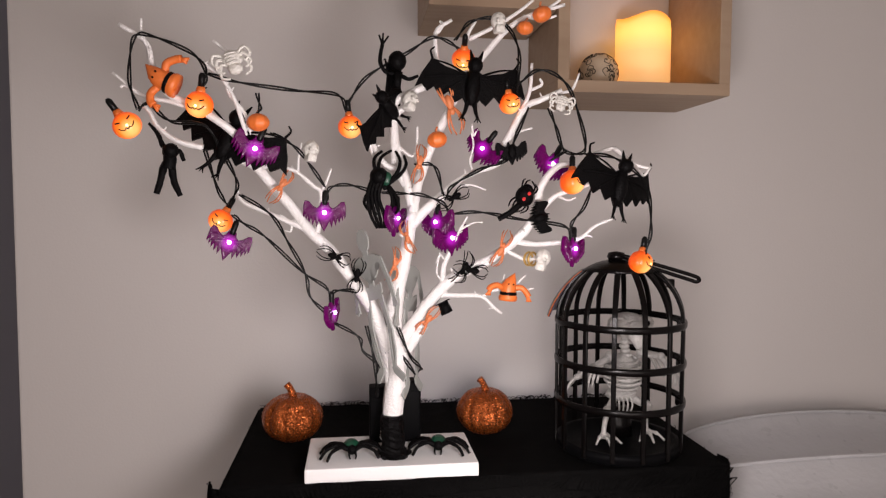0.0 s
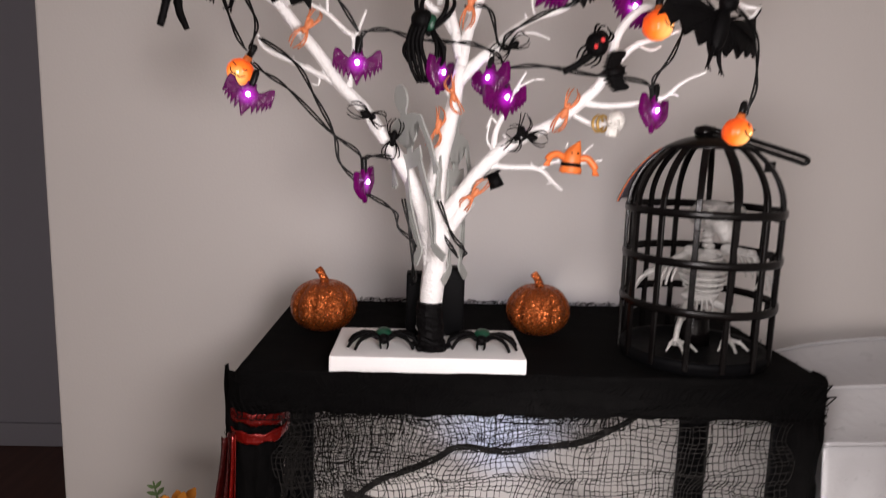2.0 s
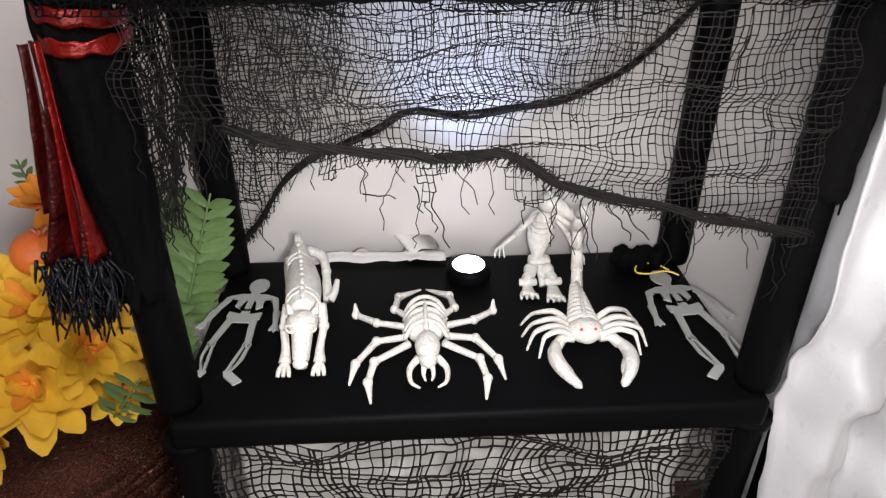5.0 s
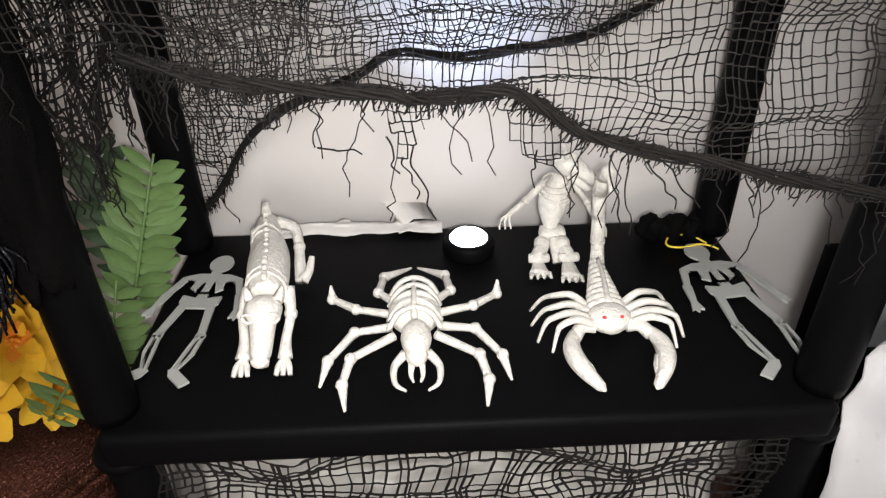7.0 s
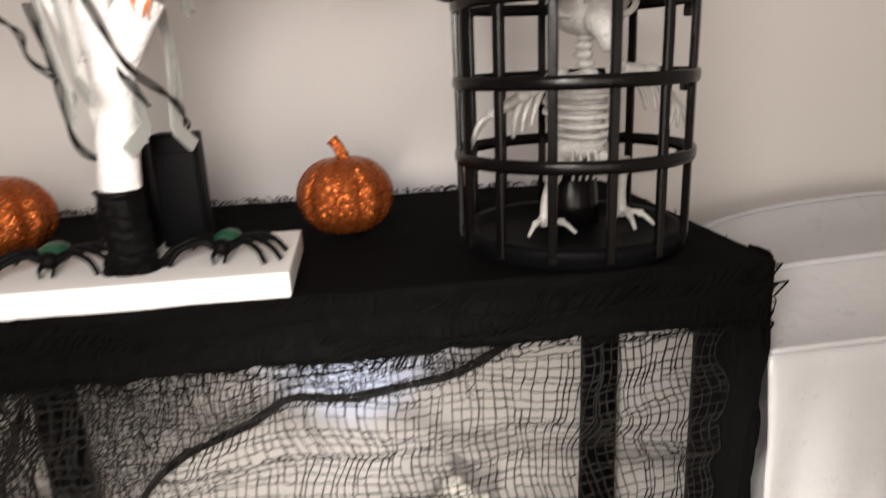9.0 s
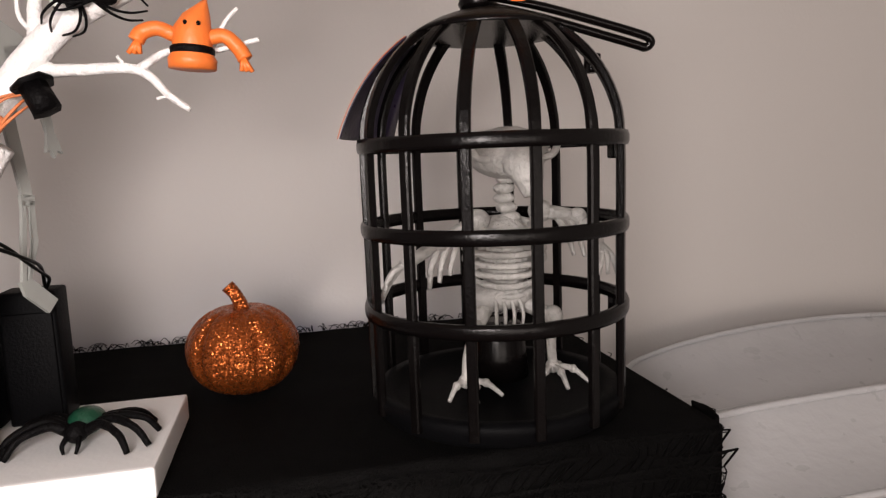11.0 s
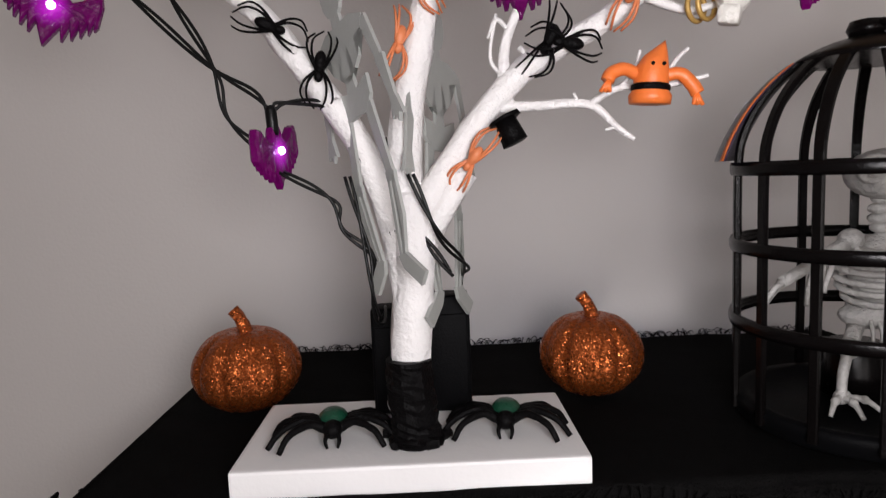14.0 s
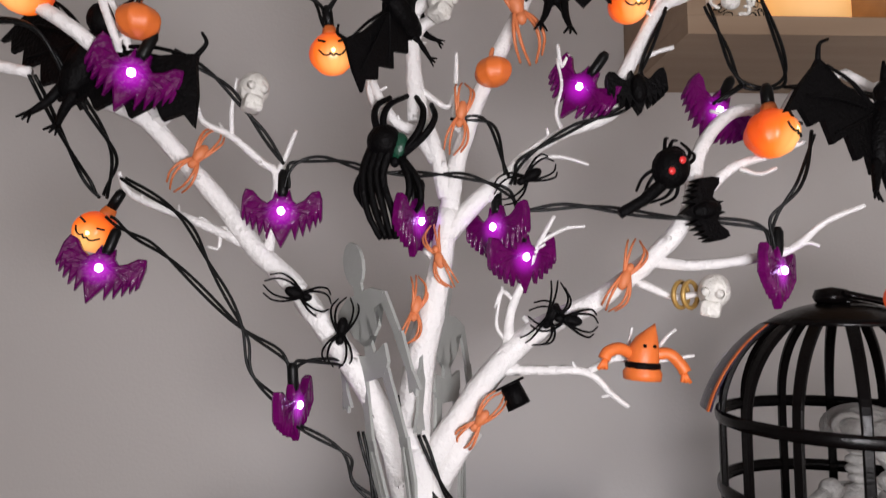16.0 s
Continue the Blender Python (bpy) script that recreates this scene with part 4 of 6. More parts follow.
place(skull(), [(0.186, 0.771, 1.452, 0, 0, 10, 1.05), (0.084, 0.780, 1.362, 0, 20, 40, 1.05), (-0.028, 0.772, 1.302, 0, 10, 30, 1.05), (0.235, 0.747, 1.180, 0, 10, -30, 1.05)])
bm = bmesh.new()
for k in (0, 0.006):
    tube(bm, [(0.0075 * math.cos(a), k, 0.0075 * math.sin(a)) for a in [i * math.pi / 6 for i in range(13)]], 0.0014, 0.0014, 6, 3)
ring = tagged(link("gold_ring", bm, GOLD), "dull gold plastic ring hanging on a twig", "ornament")
ring.matrix_basis = pose(0.225, 0.755, 1.180, 0, 0, 35)


def crab_skeleton(x, y, z, s, ry):
    bm = bmesh.new()
    ball(bm, (0, -0.002, 0), (0.010, 0.007, 0.009))
    ball(bm, (0, -0.003, -0.011), (0.008, 0.006, 0.006))
    for sx in (-1, 1):
        for k in range(3):
            tube(bm, [(sx * 0.006, 0, 0.003 - 0.004 * k), (sx * (0.016 - 0.002 * k), -0.004, 0.008 - 0.006 * k), (sx * (0.020 - 0.002 * k), -0.004, 0.0 - 0.008 * k), (sx * (0.014 - 0.003 * k), -0.005, -0.006 - 0.007 * k)], 0.0022, 0.0013, 6)
    for k in range(4):
        tube(bm, [(-0.006, -0.008, 0.004 - 0.003 * k), (0, -0.0095, 0.0045 - 0.003 * k), (0.006, -0.008, 0.004 - 0.003 * k)], 0.0009, 0.0009, 5)
    ob = link("skeleton_figure", bm, BONE)
    tagged(ob, "small white plastic skeleton figure curled on a twig", "figurine", "tree ornaments")
    ob.matrix_basis = pose(x, y, z, 0, ry, 0) @ Matrix.Scale(s, 4)


crab_skeleton(-0.105, 0.729, 1.392, 1.0, -20)
crab_skeleton(0.259, 0.760, 1.363, 0.75, 15)


def spider(name, label, body, legs, size, thin, eggs=(1, 1.2, 1), wide=1.0):
    ob = thing(name, label, "ornament", "tree ornaments")
    bm = bmesh.new()
    ball(bm, (0, -0.003, 0.004 * eggs[2]), (0.0042 * eggs[0], 0.004, 0.0062 * eggs[1]))
    part("abdomen", bm, body, ob)
    bm = bmesh.new()
    ball(bm, (0, -0.003, -0.005), (0.003, 0.003, 0.0036))
    part("head", bm, legs, ob)
    for sx in (-1, 1):
        for k in range(4):
            a = math.radians((82, 66, -62, -80)[k])
            d = Vector((sx * math.cos(a) * wide, 0, math.sin(a)))
            bow = Vector((sx * 0.20 * size * wide, 0, 0))
            bm = bmesh.new()
            tube(bm, [(sx * 0.002, -0.002, -0.001), d * size * 0.45 + bow * 1.3 + Vector((0, -0.0055, 0)), d * size * 0.85 + bow + Vector((0, -0.003, 0)), d * size * 1.15 - bow * 0.4 + Vector((0, 0.006, 0))], thin, thin * 0.6, 5, 4)
            part("leg", bm, legs, ob)
    return ob


place(spider("orange_spider", "dull orange rubber spider clinging to a white branch", RUST, RUST, 0.024, 0.0012, wide=0.55), [
    (-0.062, 0.777, 1.263, 0, 35, 20, 0.85), (0.095, 0.780, 1.290, 0, 10, 10, 0.85), (0.131, 0.778, 1.356, 0, -20, 0, 1.2), (0.066, 0.783, 1.172, 0, 15, 30, 0.8),
    (0.082, 0.780, 1.205, 0, 160, -30, 0.75), (0.190, 0.763, 1.192, 0, 205, 0, 0.85), (0.105, 0.779, 1.106, 0, 40, -20, 0.8)])
place(spider("black_spider", "thin-legged black plastic spider on a white branch", RUBBER, RUBBER, 0.022, 0.0010, wide=0.8), [
    (0.135, 0.775, 1.251, 0, 60, 0, 0.85), (-0.002, 0.783, 1.182, 0, -70, 20, 0.85), (0.023, 0.783, 1.159, 0, 10, 0, 0.85), (0.156, 0.772, 1.166, 0, 100, 0, 0.85), (0.146, 0.774, 1.168, 20, 20, 30, 0.85)])
place(spider("fat_spider", "fat black spider with a shiny green belly among the branches", GREEN_BODY, RUBBER, 0.034, 0.0028, (1.5, 1.4, 1.2)), [(0.057, 0.783, 1.267, 0, 12, -10, 1)])
place(spider("round_spider", "round black spider with a dark shell hanging from a twig", RUBBER, RUBBER, 0.018, 0.0014, (2.0, 1.6, 1.1)), [(0.214, 0.756, 1.253, 0, 30, 0, 1)])
# two green-bellied spiders on the white base
def standing_spider():
    ob = thing("base_spider", "black spider with a dark green belly standing on the white base", "ornament", "base spiders")
    bm = bmesh.new()
    ball(bm, (0, 0.006, 0.0105), (0.0095, 0.0110, 0.0075), seg=18, rings=12)
    part("abdomen", bm, GREEN_BODY, ob, "dark green belly")
    bm = bmesh.new()
    ball(bm, (0, -0.007, 0.009), (0.0062, 0.0065, 0.0056))
    for s in (-1, 1):
        tube(bm, [(s * 0.003, -0.011, 0.008), (s * 0.004, -0.015, 0.005), (s * 0.003, -0.0165, 0.001)], 0.0017, 0.0008, 5)
    part("head", bm, RUBBER, ob)
    for s in (-1, 1):
        for k, (x1, y1, z1, x2, y2, x3, y3) in enumerate(((0.012, -0.008, 0.020, 0.022, -0.016, 0.027, -0.021), (0.015, -0.003, 0.021, 0.027, -0.008, 0.034, -0.012), (0.015, 0.003, 0.020, 0.027, 0.006, 0.033, 0.008), (0.012, 0.008, 0.018, 0.022, 0.016, 0.027, 0.022))):
            bm = bmesh.new()
            tube(bm, [(s * 0.004, -0.006 + 0.003 * k, 0.009), (s * x1 * 1.1, y1, z1 * 0.66), (s * x2 * 1.12, y2, 0.0100), (s * x3 * 1.12, y3, 0.0015)], 0.0029, 0.0016, 7, 5, 0.08)
            part("leg", bm, RUBBER, ob)
    return ob


place(standing_spider(), [(0.016, 0.797, 0.9420, 0, 0, 5, 1.0), (0.121, 0.799, 0.9420, 0, 0, -8, 1.0)])


def simple_doll(name, label, spots, material, m, head=None, dots=()):
    """A small doll: limbs as tubes and a head, all one mesh."""
    bm = bmesh.new()
    for pts, r0, r1 in spots:
        tube(bm, pts, r0, r1, 7, 4, 0.12)
    if head:
        ball(bm, head[0], head[1])
    for c in dots:
        n = len(bm.faces)
        ball(bm, c, (0.0022, 0.0012, 0.0022), seg=8, rings=6)
        bm.faces.ensure_lookup_table()
        for f in list(bm.faces)[n:]:
            f.material_index = 1
    ob = tagged(link(name, bm, [material, REDEYE]), label, "figurine", "tree ornaments")
    ob.matrix_basis = m
    return ob


simple_doll("black_skeleton_bust", "black plastic skeleton bust raising one arm from the branches", [
    ([(0.0, 0, -0.012), (0.0, 0, -0.03)], 0.006, 0.004),
    ([(-0.004, 0, -0.014), (-0.014, -0.002, -0.012), (-0.020, -0.002, 0.0), (-0.017, -0.002, 0.018)], 0.0028, 0.0022),
    ([(-0.017, -0.002, 0.018), (-0.021, -0.002, 0.029)], 0.0014, 0.001), ([(-0.017, -0.002, 0.018), (-0.016, -0.002, 0.031)], 0.0014, 0.001), ([(-0.017, -0.002, 0.018), (-0.010, -0.002, 0.028)], 0.0014, 0.001),
    ([(0.004, 0, -0.016), (0.014, -0.002, -0.020), (0.024, -0.002, -0.016)], 0.0024, 0.0018)], RUBBER, pose(0.070, 0.783, 1.407), ((0, -0.003, 0), (0.0105, 0.0105, 0.0115)))
simple_doll("black_witch_doll", "black plastic witch doll dangling upside down from a twig", [
    ([(0.0, 0, 0.010), (0.002, 0, -0.004), (0.0, 0, -0.014)], 0.006, 0.008), ([(-0.004, 0, -0.012), (-0.008, 0, -0.028), (-0.012, 0, -0.040)], 0.004, 0.003), ([(0.004, 0, -0.012), (0.006, 0, -0.028), (0.012, 0, -0.042)], 0.004, 0.003),
    ([(0.004, 0, 0.0), (0.012, -0.002, 0.004), (0.016, 0, -0.006)], 0.003, 0.002), ([(-0.004, 0, 0.008), (-0.010, 0, 0.022), (-0.018, 0, 0.032)], 0.003, 0.0015)], RUBBER, pose(-0.170, 0.726, 1.292), ((0.004, -0.003, 0.004), 0.008))
simple_doll("black_hand_ornament", "black plastic hand with long trailing fingers hung on the branches", [
    ([(-0.012 + 0.004 * k, -0.002 * k, 0.012), (-0.017 + 0.004 * k, -0.004, -0.006), (-0.014 + 0.005 * k, -0.004, -0.028), (-0.006 + 0.003 * k, -0.002, -0.044)], 0.0028, 0.0018) for k in range(4)], RUBBER, pose(0.053, 0.783, 1.259), ((-0.004, 0, 0.016), 0.011))
simple_doll("small_top_hat", "small black felt top hat stuck behind a branch", [
    ([(0, 0, -0.006), (0, 0, -0.0045)], 0.0105, 0.0105), ([(0, 0, -0.0045), (0, 0, 0.009)], 0.0065, 0.0072)], RUBBER, pose(0.125, 0.777, 1.123, 10, 155, 0))
simple_doll("black_skull_rod", "round black skull on a short black stick between twigs", [
    ([(-0.004, 0, -0.008), (-0.016, 0, -0.018), (-0.030, 0, -0.026)], 0.004, 0.003)], RUBBER, pose(0.213, 0.748, 1.252), ((0, 0, 0), (0.011, 0.010, 0.012)), ((0.003, -0.0100, 0.003), (-0.003, -0.0095, -0.003)))


# flat grey skeletons, all of one pattern; +z is the head, 0.2 m long
def flat_skeleton(name, label, m):
    bm = bmesh.new()

    def blob(x, z, rx, rz, n=14, tilt=0.0):
        plate(bm, [(x + rx * math.cos(2 * math.pi * k / n) + tilt * math.sin(2 * math.pi * k / n), z + rz * math.sin(2 * math.pi * k / n)) for k in range(n)], 0.0024)

    def bar(a, b, w0, w1):
        d = (Vector(b) - Vector(a)).normalized()
        n = Vector((-d.y, d.x))
        p = [Vector(a) + n * w0, Vector(b) + n * w1, Vector(b) - n * w1, Vector(a) - n * w0]
        plate(bm, [(q.x, q.y) for q in p], 0.0022)
    blob(0, 0.086, 0.0125, 0.0155)
    bar((0, 0.072), (0, 0.060), 0.005, 0.006)
    plate(bm, [(-0.030, 0.060), (-0.016, 0.066), (0.016, 0.066), (0.030, 0.060), (0.026, 0.054), (0.016, 0.052), (0.017, 0.040), (0.010, 0.035), (0.006, 0.050), (0.004, 0.050), (0.004, 0.030), (-0.004, 0.030), (-0.004, 0.050), (-0.006, 0.050), (-0.010, 0.035), (-0.017, 0.040), (-0.016, 0.052), (-0.026, 0.054)], 0.0024)
    plate(bm, [(-0.004, 0.034), (-0.006, 0.024), (-0.020, 0.028), (-0.020, 0.016), (-0.012, 0.008), (0.012, 0.008), (0.020, 0.016), (0.020, 0.028), (0.006, 0.024), (0.004, 0.034)], 0.0024)
    for s in (-1, 1):
        bar((s * 0.028, 0.058), (s * 0.037, 0.030), 0.004, 0.003)
        bar((s * 0.037, 0.031), (s * 0.042, 0.004), 0.0045, 0.0025)
        plate(bm, [(s * 0.039, 0.006), (s * 0.045, 0.006), (s * 0.049, -0.006), (s * 0.045, -0.004), (s * 0.043, -0.009), (s * 0.040, -0.004), (s * 0.037, -0.006)], 0.0024)
        bar((s * 0.014, 0.012), (s * 0.0205, -0.032), 0.0042, 0.0034)
        bar((s * 0.0205, -0.031), (s * 0.0200, -0.037), 0.0048, 0.0044)
        plate(bm, [(s * 0.0165, -0.034), (s * 0.0190, -0.034), (s * 0.0165, -0.056), (s * 0.0130, -0.082), (s * 0.0105, -0.082), (s * 0.0135, -0.056)], 0.0022)
        plate(bm, [(s * 0.0215, -0.034), (s * 0.0245, -0.034), (s * 0.0240, -0.058), (s * 0.0160, -0.082), (s * 0.0135, -0.082), (s * 0.0205, -0.058)], 0.0022)
        plate(bm, [(s * 0.009, -0.080), (s * 0.017, -0.079), (s * 0.033, -0.093), (s * 0.026, -0.100), (s * 0.012, -0.088)], 0.0026)
    ob = tagged(link(name, bm, GREY_GLOW, None, False), label, "figurine", "flat skeletons")
    ob.matrix_basis = m
    return ob


flat_skeleton("flat_skeleton", "flat grey plastic skeleton hanging against the tree trunk", pose(0.045, 0.776, 1.125, 4, -14, -56) @ Matrix.Scale(0.9, 4))
flat_skeleton("flat_skeleton", "flat grey plastic skeleton hanging behind the tree trunk", pose(0.088, 0.812, 1.105, -3, 3, 62) @ Matrix.Scale(0.95, 4))
flat_skeleton("flat_skeleton", "flat grey plastic skeleton lying on the black shelf", pose(-0.085, 0.905, LOW + 0.0035, -90, 0, -6) @ Matrix.Scale(0.98, 4))
flat_skeleton("flat_skeleton", "flat grey plastic skeleton with a yellow cord lying on the shelf", pose(0.440, 0.892, LOW + 0.0035, -90, 0, 6) @ Matrix.Scale(1.03, 4))
bm = tube(bmesh.new(), [(0.447, 0.995, 0.508), (0.430, 1.008, 0.512), (0.408, 1.006, 0.510), (0.404, 0.994, 0.507), (0.420, 0.990, 0.507), (0.436, 0.992, 0.509), (0.449, 0.990, 0.508), (0.456, 0.984, 0.507)], 0.0012, 0.0012, 6)
tagged(link("yellow_cord", bm, YCORD), "thin yellow hanging cord tied to a flat skeleton", "cord")


# ---- glitter pumpkins ----
def glitter_pumpkin(x, y, rx, rz, lean, name="glitter_pumpkin"):
    ob = thing(name, "copper glitter pumpkin with a curled stem on the black cloth", "pumpkin", "glitter pumpkins")
    bm = bmesh.new()
    for v in ball(bm, (0, 0, 0), 1.0, seg=72, rings=28):
        a = math.atan2(v.co.y, v.co.x)
        h = math.hypot(v.co.x, v.co.y)
        k = 1 - 0.11 * (1 - abs(math.sin(a * 5.5 + 0.4))) ** 2.2
        dip = 0.16 * math.exp(-(h / 0.28) ** 2)
        v.co.x, v.co.y = v.co.x * rx * k, v.co.y * rx * k
        v.co.z = v.co.z * rz - dip * rz * (1 if v.co.z > 0 else -1) + rz
    part("body", bm, GLITTER, ob)
    bm = bmesh.new()
    tube(bm, [(0.001, 0, rz * 1.74), (0.0, 0, rz * 1.98), (-0.003, 0, rz * 2.2), (-0.0075, 0, rz * 2.38)], 0, 0, 12, 6, 0.06, lambda t: 0.0062 - 0.0030 * t if t < 0.6 else 0.0044 + 0.0012 * (t - 0.6))
    part("stem", bm, GLITTER, ob)
    ob.matrix_basis = pose(x, y, TOP + 0.005, 0, lean, 0)


glitter_pumpkin(-0.063, 0.900, 0.0405, 0.0325, 0)
glitter_pumpkin(0.198, 0.900, 0.0390, 0.0325, 0)

# ---- battery boxes behind the trunk ----
for a, b in (((0.038, 0.835, 0.942), (0.068, 0.858, 1.013)), ((0.0725, 0.835, 0.942), (0.103, 0.858, 1.020))):
    ob = thing("battery_box", "black plastic battery box of the fairy lights behind the trunk", "battery box", "battery boxes")
    case = part("case", box(bmesh.new(), a, b, 0.002), BLACK_PLASTIC, ob)
    part("lid", box(bmesh.new(), (a[0] + 0.002, a[1] - 0.0015, a[2] + 0.004), (b[0] - 0.002, a[1] + 0.001, b[2] - 0.012), 0.0007), BLACK_PLASTIC, case)
cable([(0.034, 0.787, 1.100), (0.043, 0.784, 1.060), (0.046, 0.785, 1.025), (0.047, 0.810, 1.010), (0.048, 0.842, 1.012)])
cable([(0.070, 0.772, 1.10), (0.085, 0.775, 1.065), (0.100, 0.80, 1.045), (0.098, 0.838, 1.03), (0.096, 0.846, 1.018)])

# ---- bird cage ----
CX, CY, R = 0.361, 0.826, 0.0798
cage = thing("bird_cage", "black plastic domed bird cage with round bars on the shelf top", "bird cage")
bm = lathe(bmesh.new(), [(0.074, TOP + 0.006), (0.0775, TOP + 0.008), (0.0785, TOP + 0.014), (0.080, TOP + 0.018), (0.077, TOP + 0.021), (0.070, TOP + 0.020), (0.066, TOP + 0.015), (0.0, TOP + 0.015)], (CX, CY, 0), 48)
part("base", bm, BLACK_PLASTIC, cage)
ZR = 1.0945
for k in range(14):
    a = math.radians(-90.5 + k * 360 / 14)
    pts = [(CX + math.cos(a) * R, CY + math.sin(a) * R, z) for z in (TOP + 0.012, 0.98, 1.03, ZR)]
    for e in (18, 36, 54, 68):
        e = math.radians(e)
        pts.append((CX + math.cos(a) * R * math.cos(e), CY + math.sin(a) * R * math.cos(e), ZR + 0.078 * math.sin(e)))
    # flat moulded strips, wide along the hoop
    bm = bmesh.new()
    radial = Vector((math.cos(a), math.sin(a), 0))
    side = Vector((-math.sin(a), math.cos(a), 0))
    line, rings = spline(pts, 4), []
    for i, c in enumerate(line):
        d = (line[min(i + 1, len(line) - 1)] - line[max(i - 1, 0)]).normalized()
        out = side.cross(d).normalized()
        w = 0.0030 if c.z < ZR else 0.0030 + 0.0008 * (c.z - ZR) / 0.07
        rings.append([bm.verts.new(c + side * (w * p) + out * (0.0021 * q)) for p, q in ((-1, -0.5), (-0.8, -1), (0.8, -1), (1, -0.5), (1, 0.6), (0.7, 1), (-0.7, 1), (-1, 0.6))])
    for ra, rb in zip(rings, rings[1:]):
        for i in range(8):
            bm.faces.new((ra[i], ra[(i + 1) % 8], rb[(i + 1) % 8], rb[i]))
    bm.faces.new(rings[0][::-1])
    bm.faces.new(rings[-1])
    part("bar", bm, CAGE_BLACK, cage, "", False)
for z in (ZR, 1.0445, 0.9945):
    bm = lathe(bmesh.new(), [(R - 0.0005, z - 0.0042), (R + 0.0026, z - 0.0042), (R + 0.0034, z - 0.002), (R + 0.0034, z + 0.002), (R + 0.0026, z + 0.0042), (R - 0.0005, z + 0.0042), (R - 0.0015, z), (R - 0.0005, z - 0.0042)], (CX, CY, 0), 56, None, False)
    part("hoop", bm, CAGE_BLACK, cage)
prof = []
for e in range(54, 91, 6):
    e = math.radians(e)
    prof.append((max(0.0, (R + 0.003) * math.cos(e)), ZR + 0.080 * math.sin(e)))
low = prof[0]
part("dome_cap", lathe(bmesh.new(), [(low[0] - 0.006, low[1] + 0.0005)] + prof, (CX, CY, 0), 40), CAGE_BLACK, cage)
part("knob", lathe(bmesh.new(), [(0.010, ZR + 0.079), (0.012, ZR + 0.083), (0.010, ZR + 0.088), (0.0, ZR + 0.090)], (CX - 0.006, CY, 0), 20), CAGE_BLACK, cage)
bm = bmesh.new()
tube(bm, [(0.355, 0.820, 1.176), (0.389, 0.808, 1.166), (0.439, 0.797, 1.150), (0.449, 0.795, 1.147), (0.451, 0.793, 1.151), (0.440, 0.795, 1.156), (0.389, 0.803, 1.171), (0.356, 0.815, 1.180)], 0.0026, 0.0026, 7)
part("handle", bm, CAGE_BLACK, cage, "folded black plastic carrying loop")
for z in (1.142, 1.088, 1.038, 0.986):
    r = R + 0.003 if z < 1.1 else R * 0.80 + 0.003
    part("hinge", box(bmesh.new(), (CX + r - 0.003, CY - 0.006, z - 0.006), (CX + r + 0.005, CY + 0.004, z + 0.006), 0.0015), CAGE_BLACK, cage)
# card tag bent over the dome
tag = thing("card_tag", "dark printed card tag with orange edges on the cage dome", "tag")


def tag_at(u, v, lift):
    a = math.radians(122 + 56 * u)
    e = math.radians(4 + 50 * (1 - v))
    r = R + 0.0055 + lift + 0.008 * v * v
    return Vector((CX + math.cos(a) * r * math.cos(e), CY + math.sin(a) * r * math.cos(e), ZR + 0.080 * math.sin(e)))


sheet("card", lambda u, v: tag_at(u, v, 0), 12, 12, TAG_DARK, tag, 0.0008)
for k in (0, 1):
    sheet("edge_stripe", lambda u, v, k=k: tag_at(k * 0.94 + 0.06 * u, v, 0.0012), 2, 12, ORANGE, tag, 0.0004, "orange printed edge")
for q in ((0.35, 0.45), (0.35, 0.58), (0.55, 0.40), (0.55, 0.52)):
    sheet("print_bar", lambda u, v, q=q: tag_at(q[0] + 0.12 * u, q[1] + 0.07 * v, 0.0012), 3, 3, TAG_LIGHT, tag, 0.0003, "pale unreadable print")
# skeleton creature inside, one plain mesh
bm = bmesh.new()
SY = 0.832
ball(bm, (0.364, SY - 0.004, 1.088), (0.0235, 0.022, 0.0165), seg=18, rings=12)
tube(bm, [(0.366, SY - 0.016, 1.088), (0.368, SY - 0.026, 1.076), (0.370, SY - 0.030, 1.062)], 0.0145, 0.005, 10)
for s in (-1, 1):
    tube(bm, [(0.364 + s * 0.016 + 0.0085 * math.cos(q * math.pi / 6), SY - 0.018, 1.092 + 0.0075 * math.sin(q * math.pi / 6)) for q in range(13)], 0.0024, 0.0024, 6, 2)
    tube(bm, [(0.366 + s * 0.014, SY - 0.005, 1.098), (0.366 + s * 0.024, SY, 1.092)], 0.004, 0.002, 6)
for k in range(6):
    ball(bm, (0.364 - 0.002 * math.sin(k), SY, 1.072 - 0.0062 * k), (0.0066, 0.006, 0.0038))
for k in range(7):
    w = (0.016, 0.021, 0.0235, 0.0235, 0.022, 0.019, 0.016)[k]
    z = 1.042 - 0.0068 * k
    tube(bm, [(0.362 + w * math.cos(a), SY + w * 0.72 * math.sin(a), z - 0.004 * math.sin(-a)) for a in [i * math.pi / 6 for i in range(13)]], 0.0023, 0.0023, 6, 3)
tube(bm, [(0.362, SY, 1.045), (0.361, SY + 0.008, 1.02), (0.359, SY + 0.004, 0.995)], 0.0055, 0.005, 8)
ball(bm, (0.362, SY, 1.024), (0.0165, 0.013, 0.026), seg=16)
ball(bm, (0.359, SY, 0.996), (0.021, 0.013, 0.0095), seg=16)
for k in range(4):
    tube(bm, [(0.352 + 0.005 * k, SY - 0.010, 0.996), (0.350 + 0.006 * k, SY - 0.016, 0.986), (0.351 + 0.005 * k, SY - 0.014, 0.974)], 0.0016, 0.001, 5)
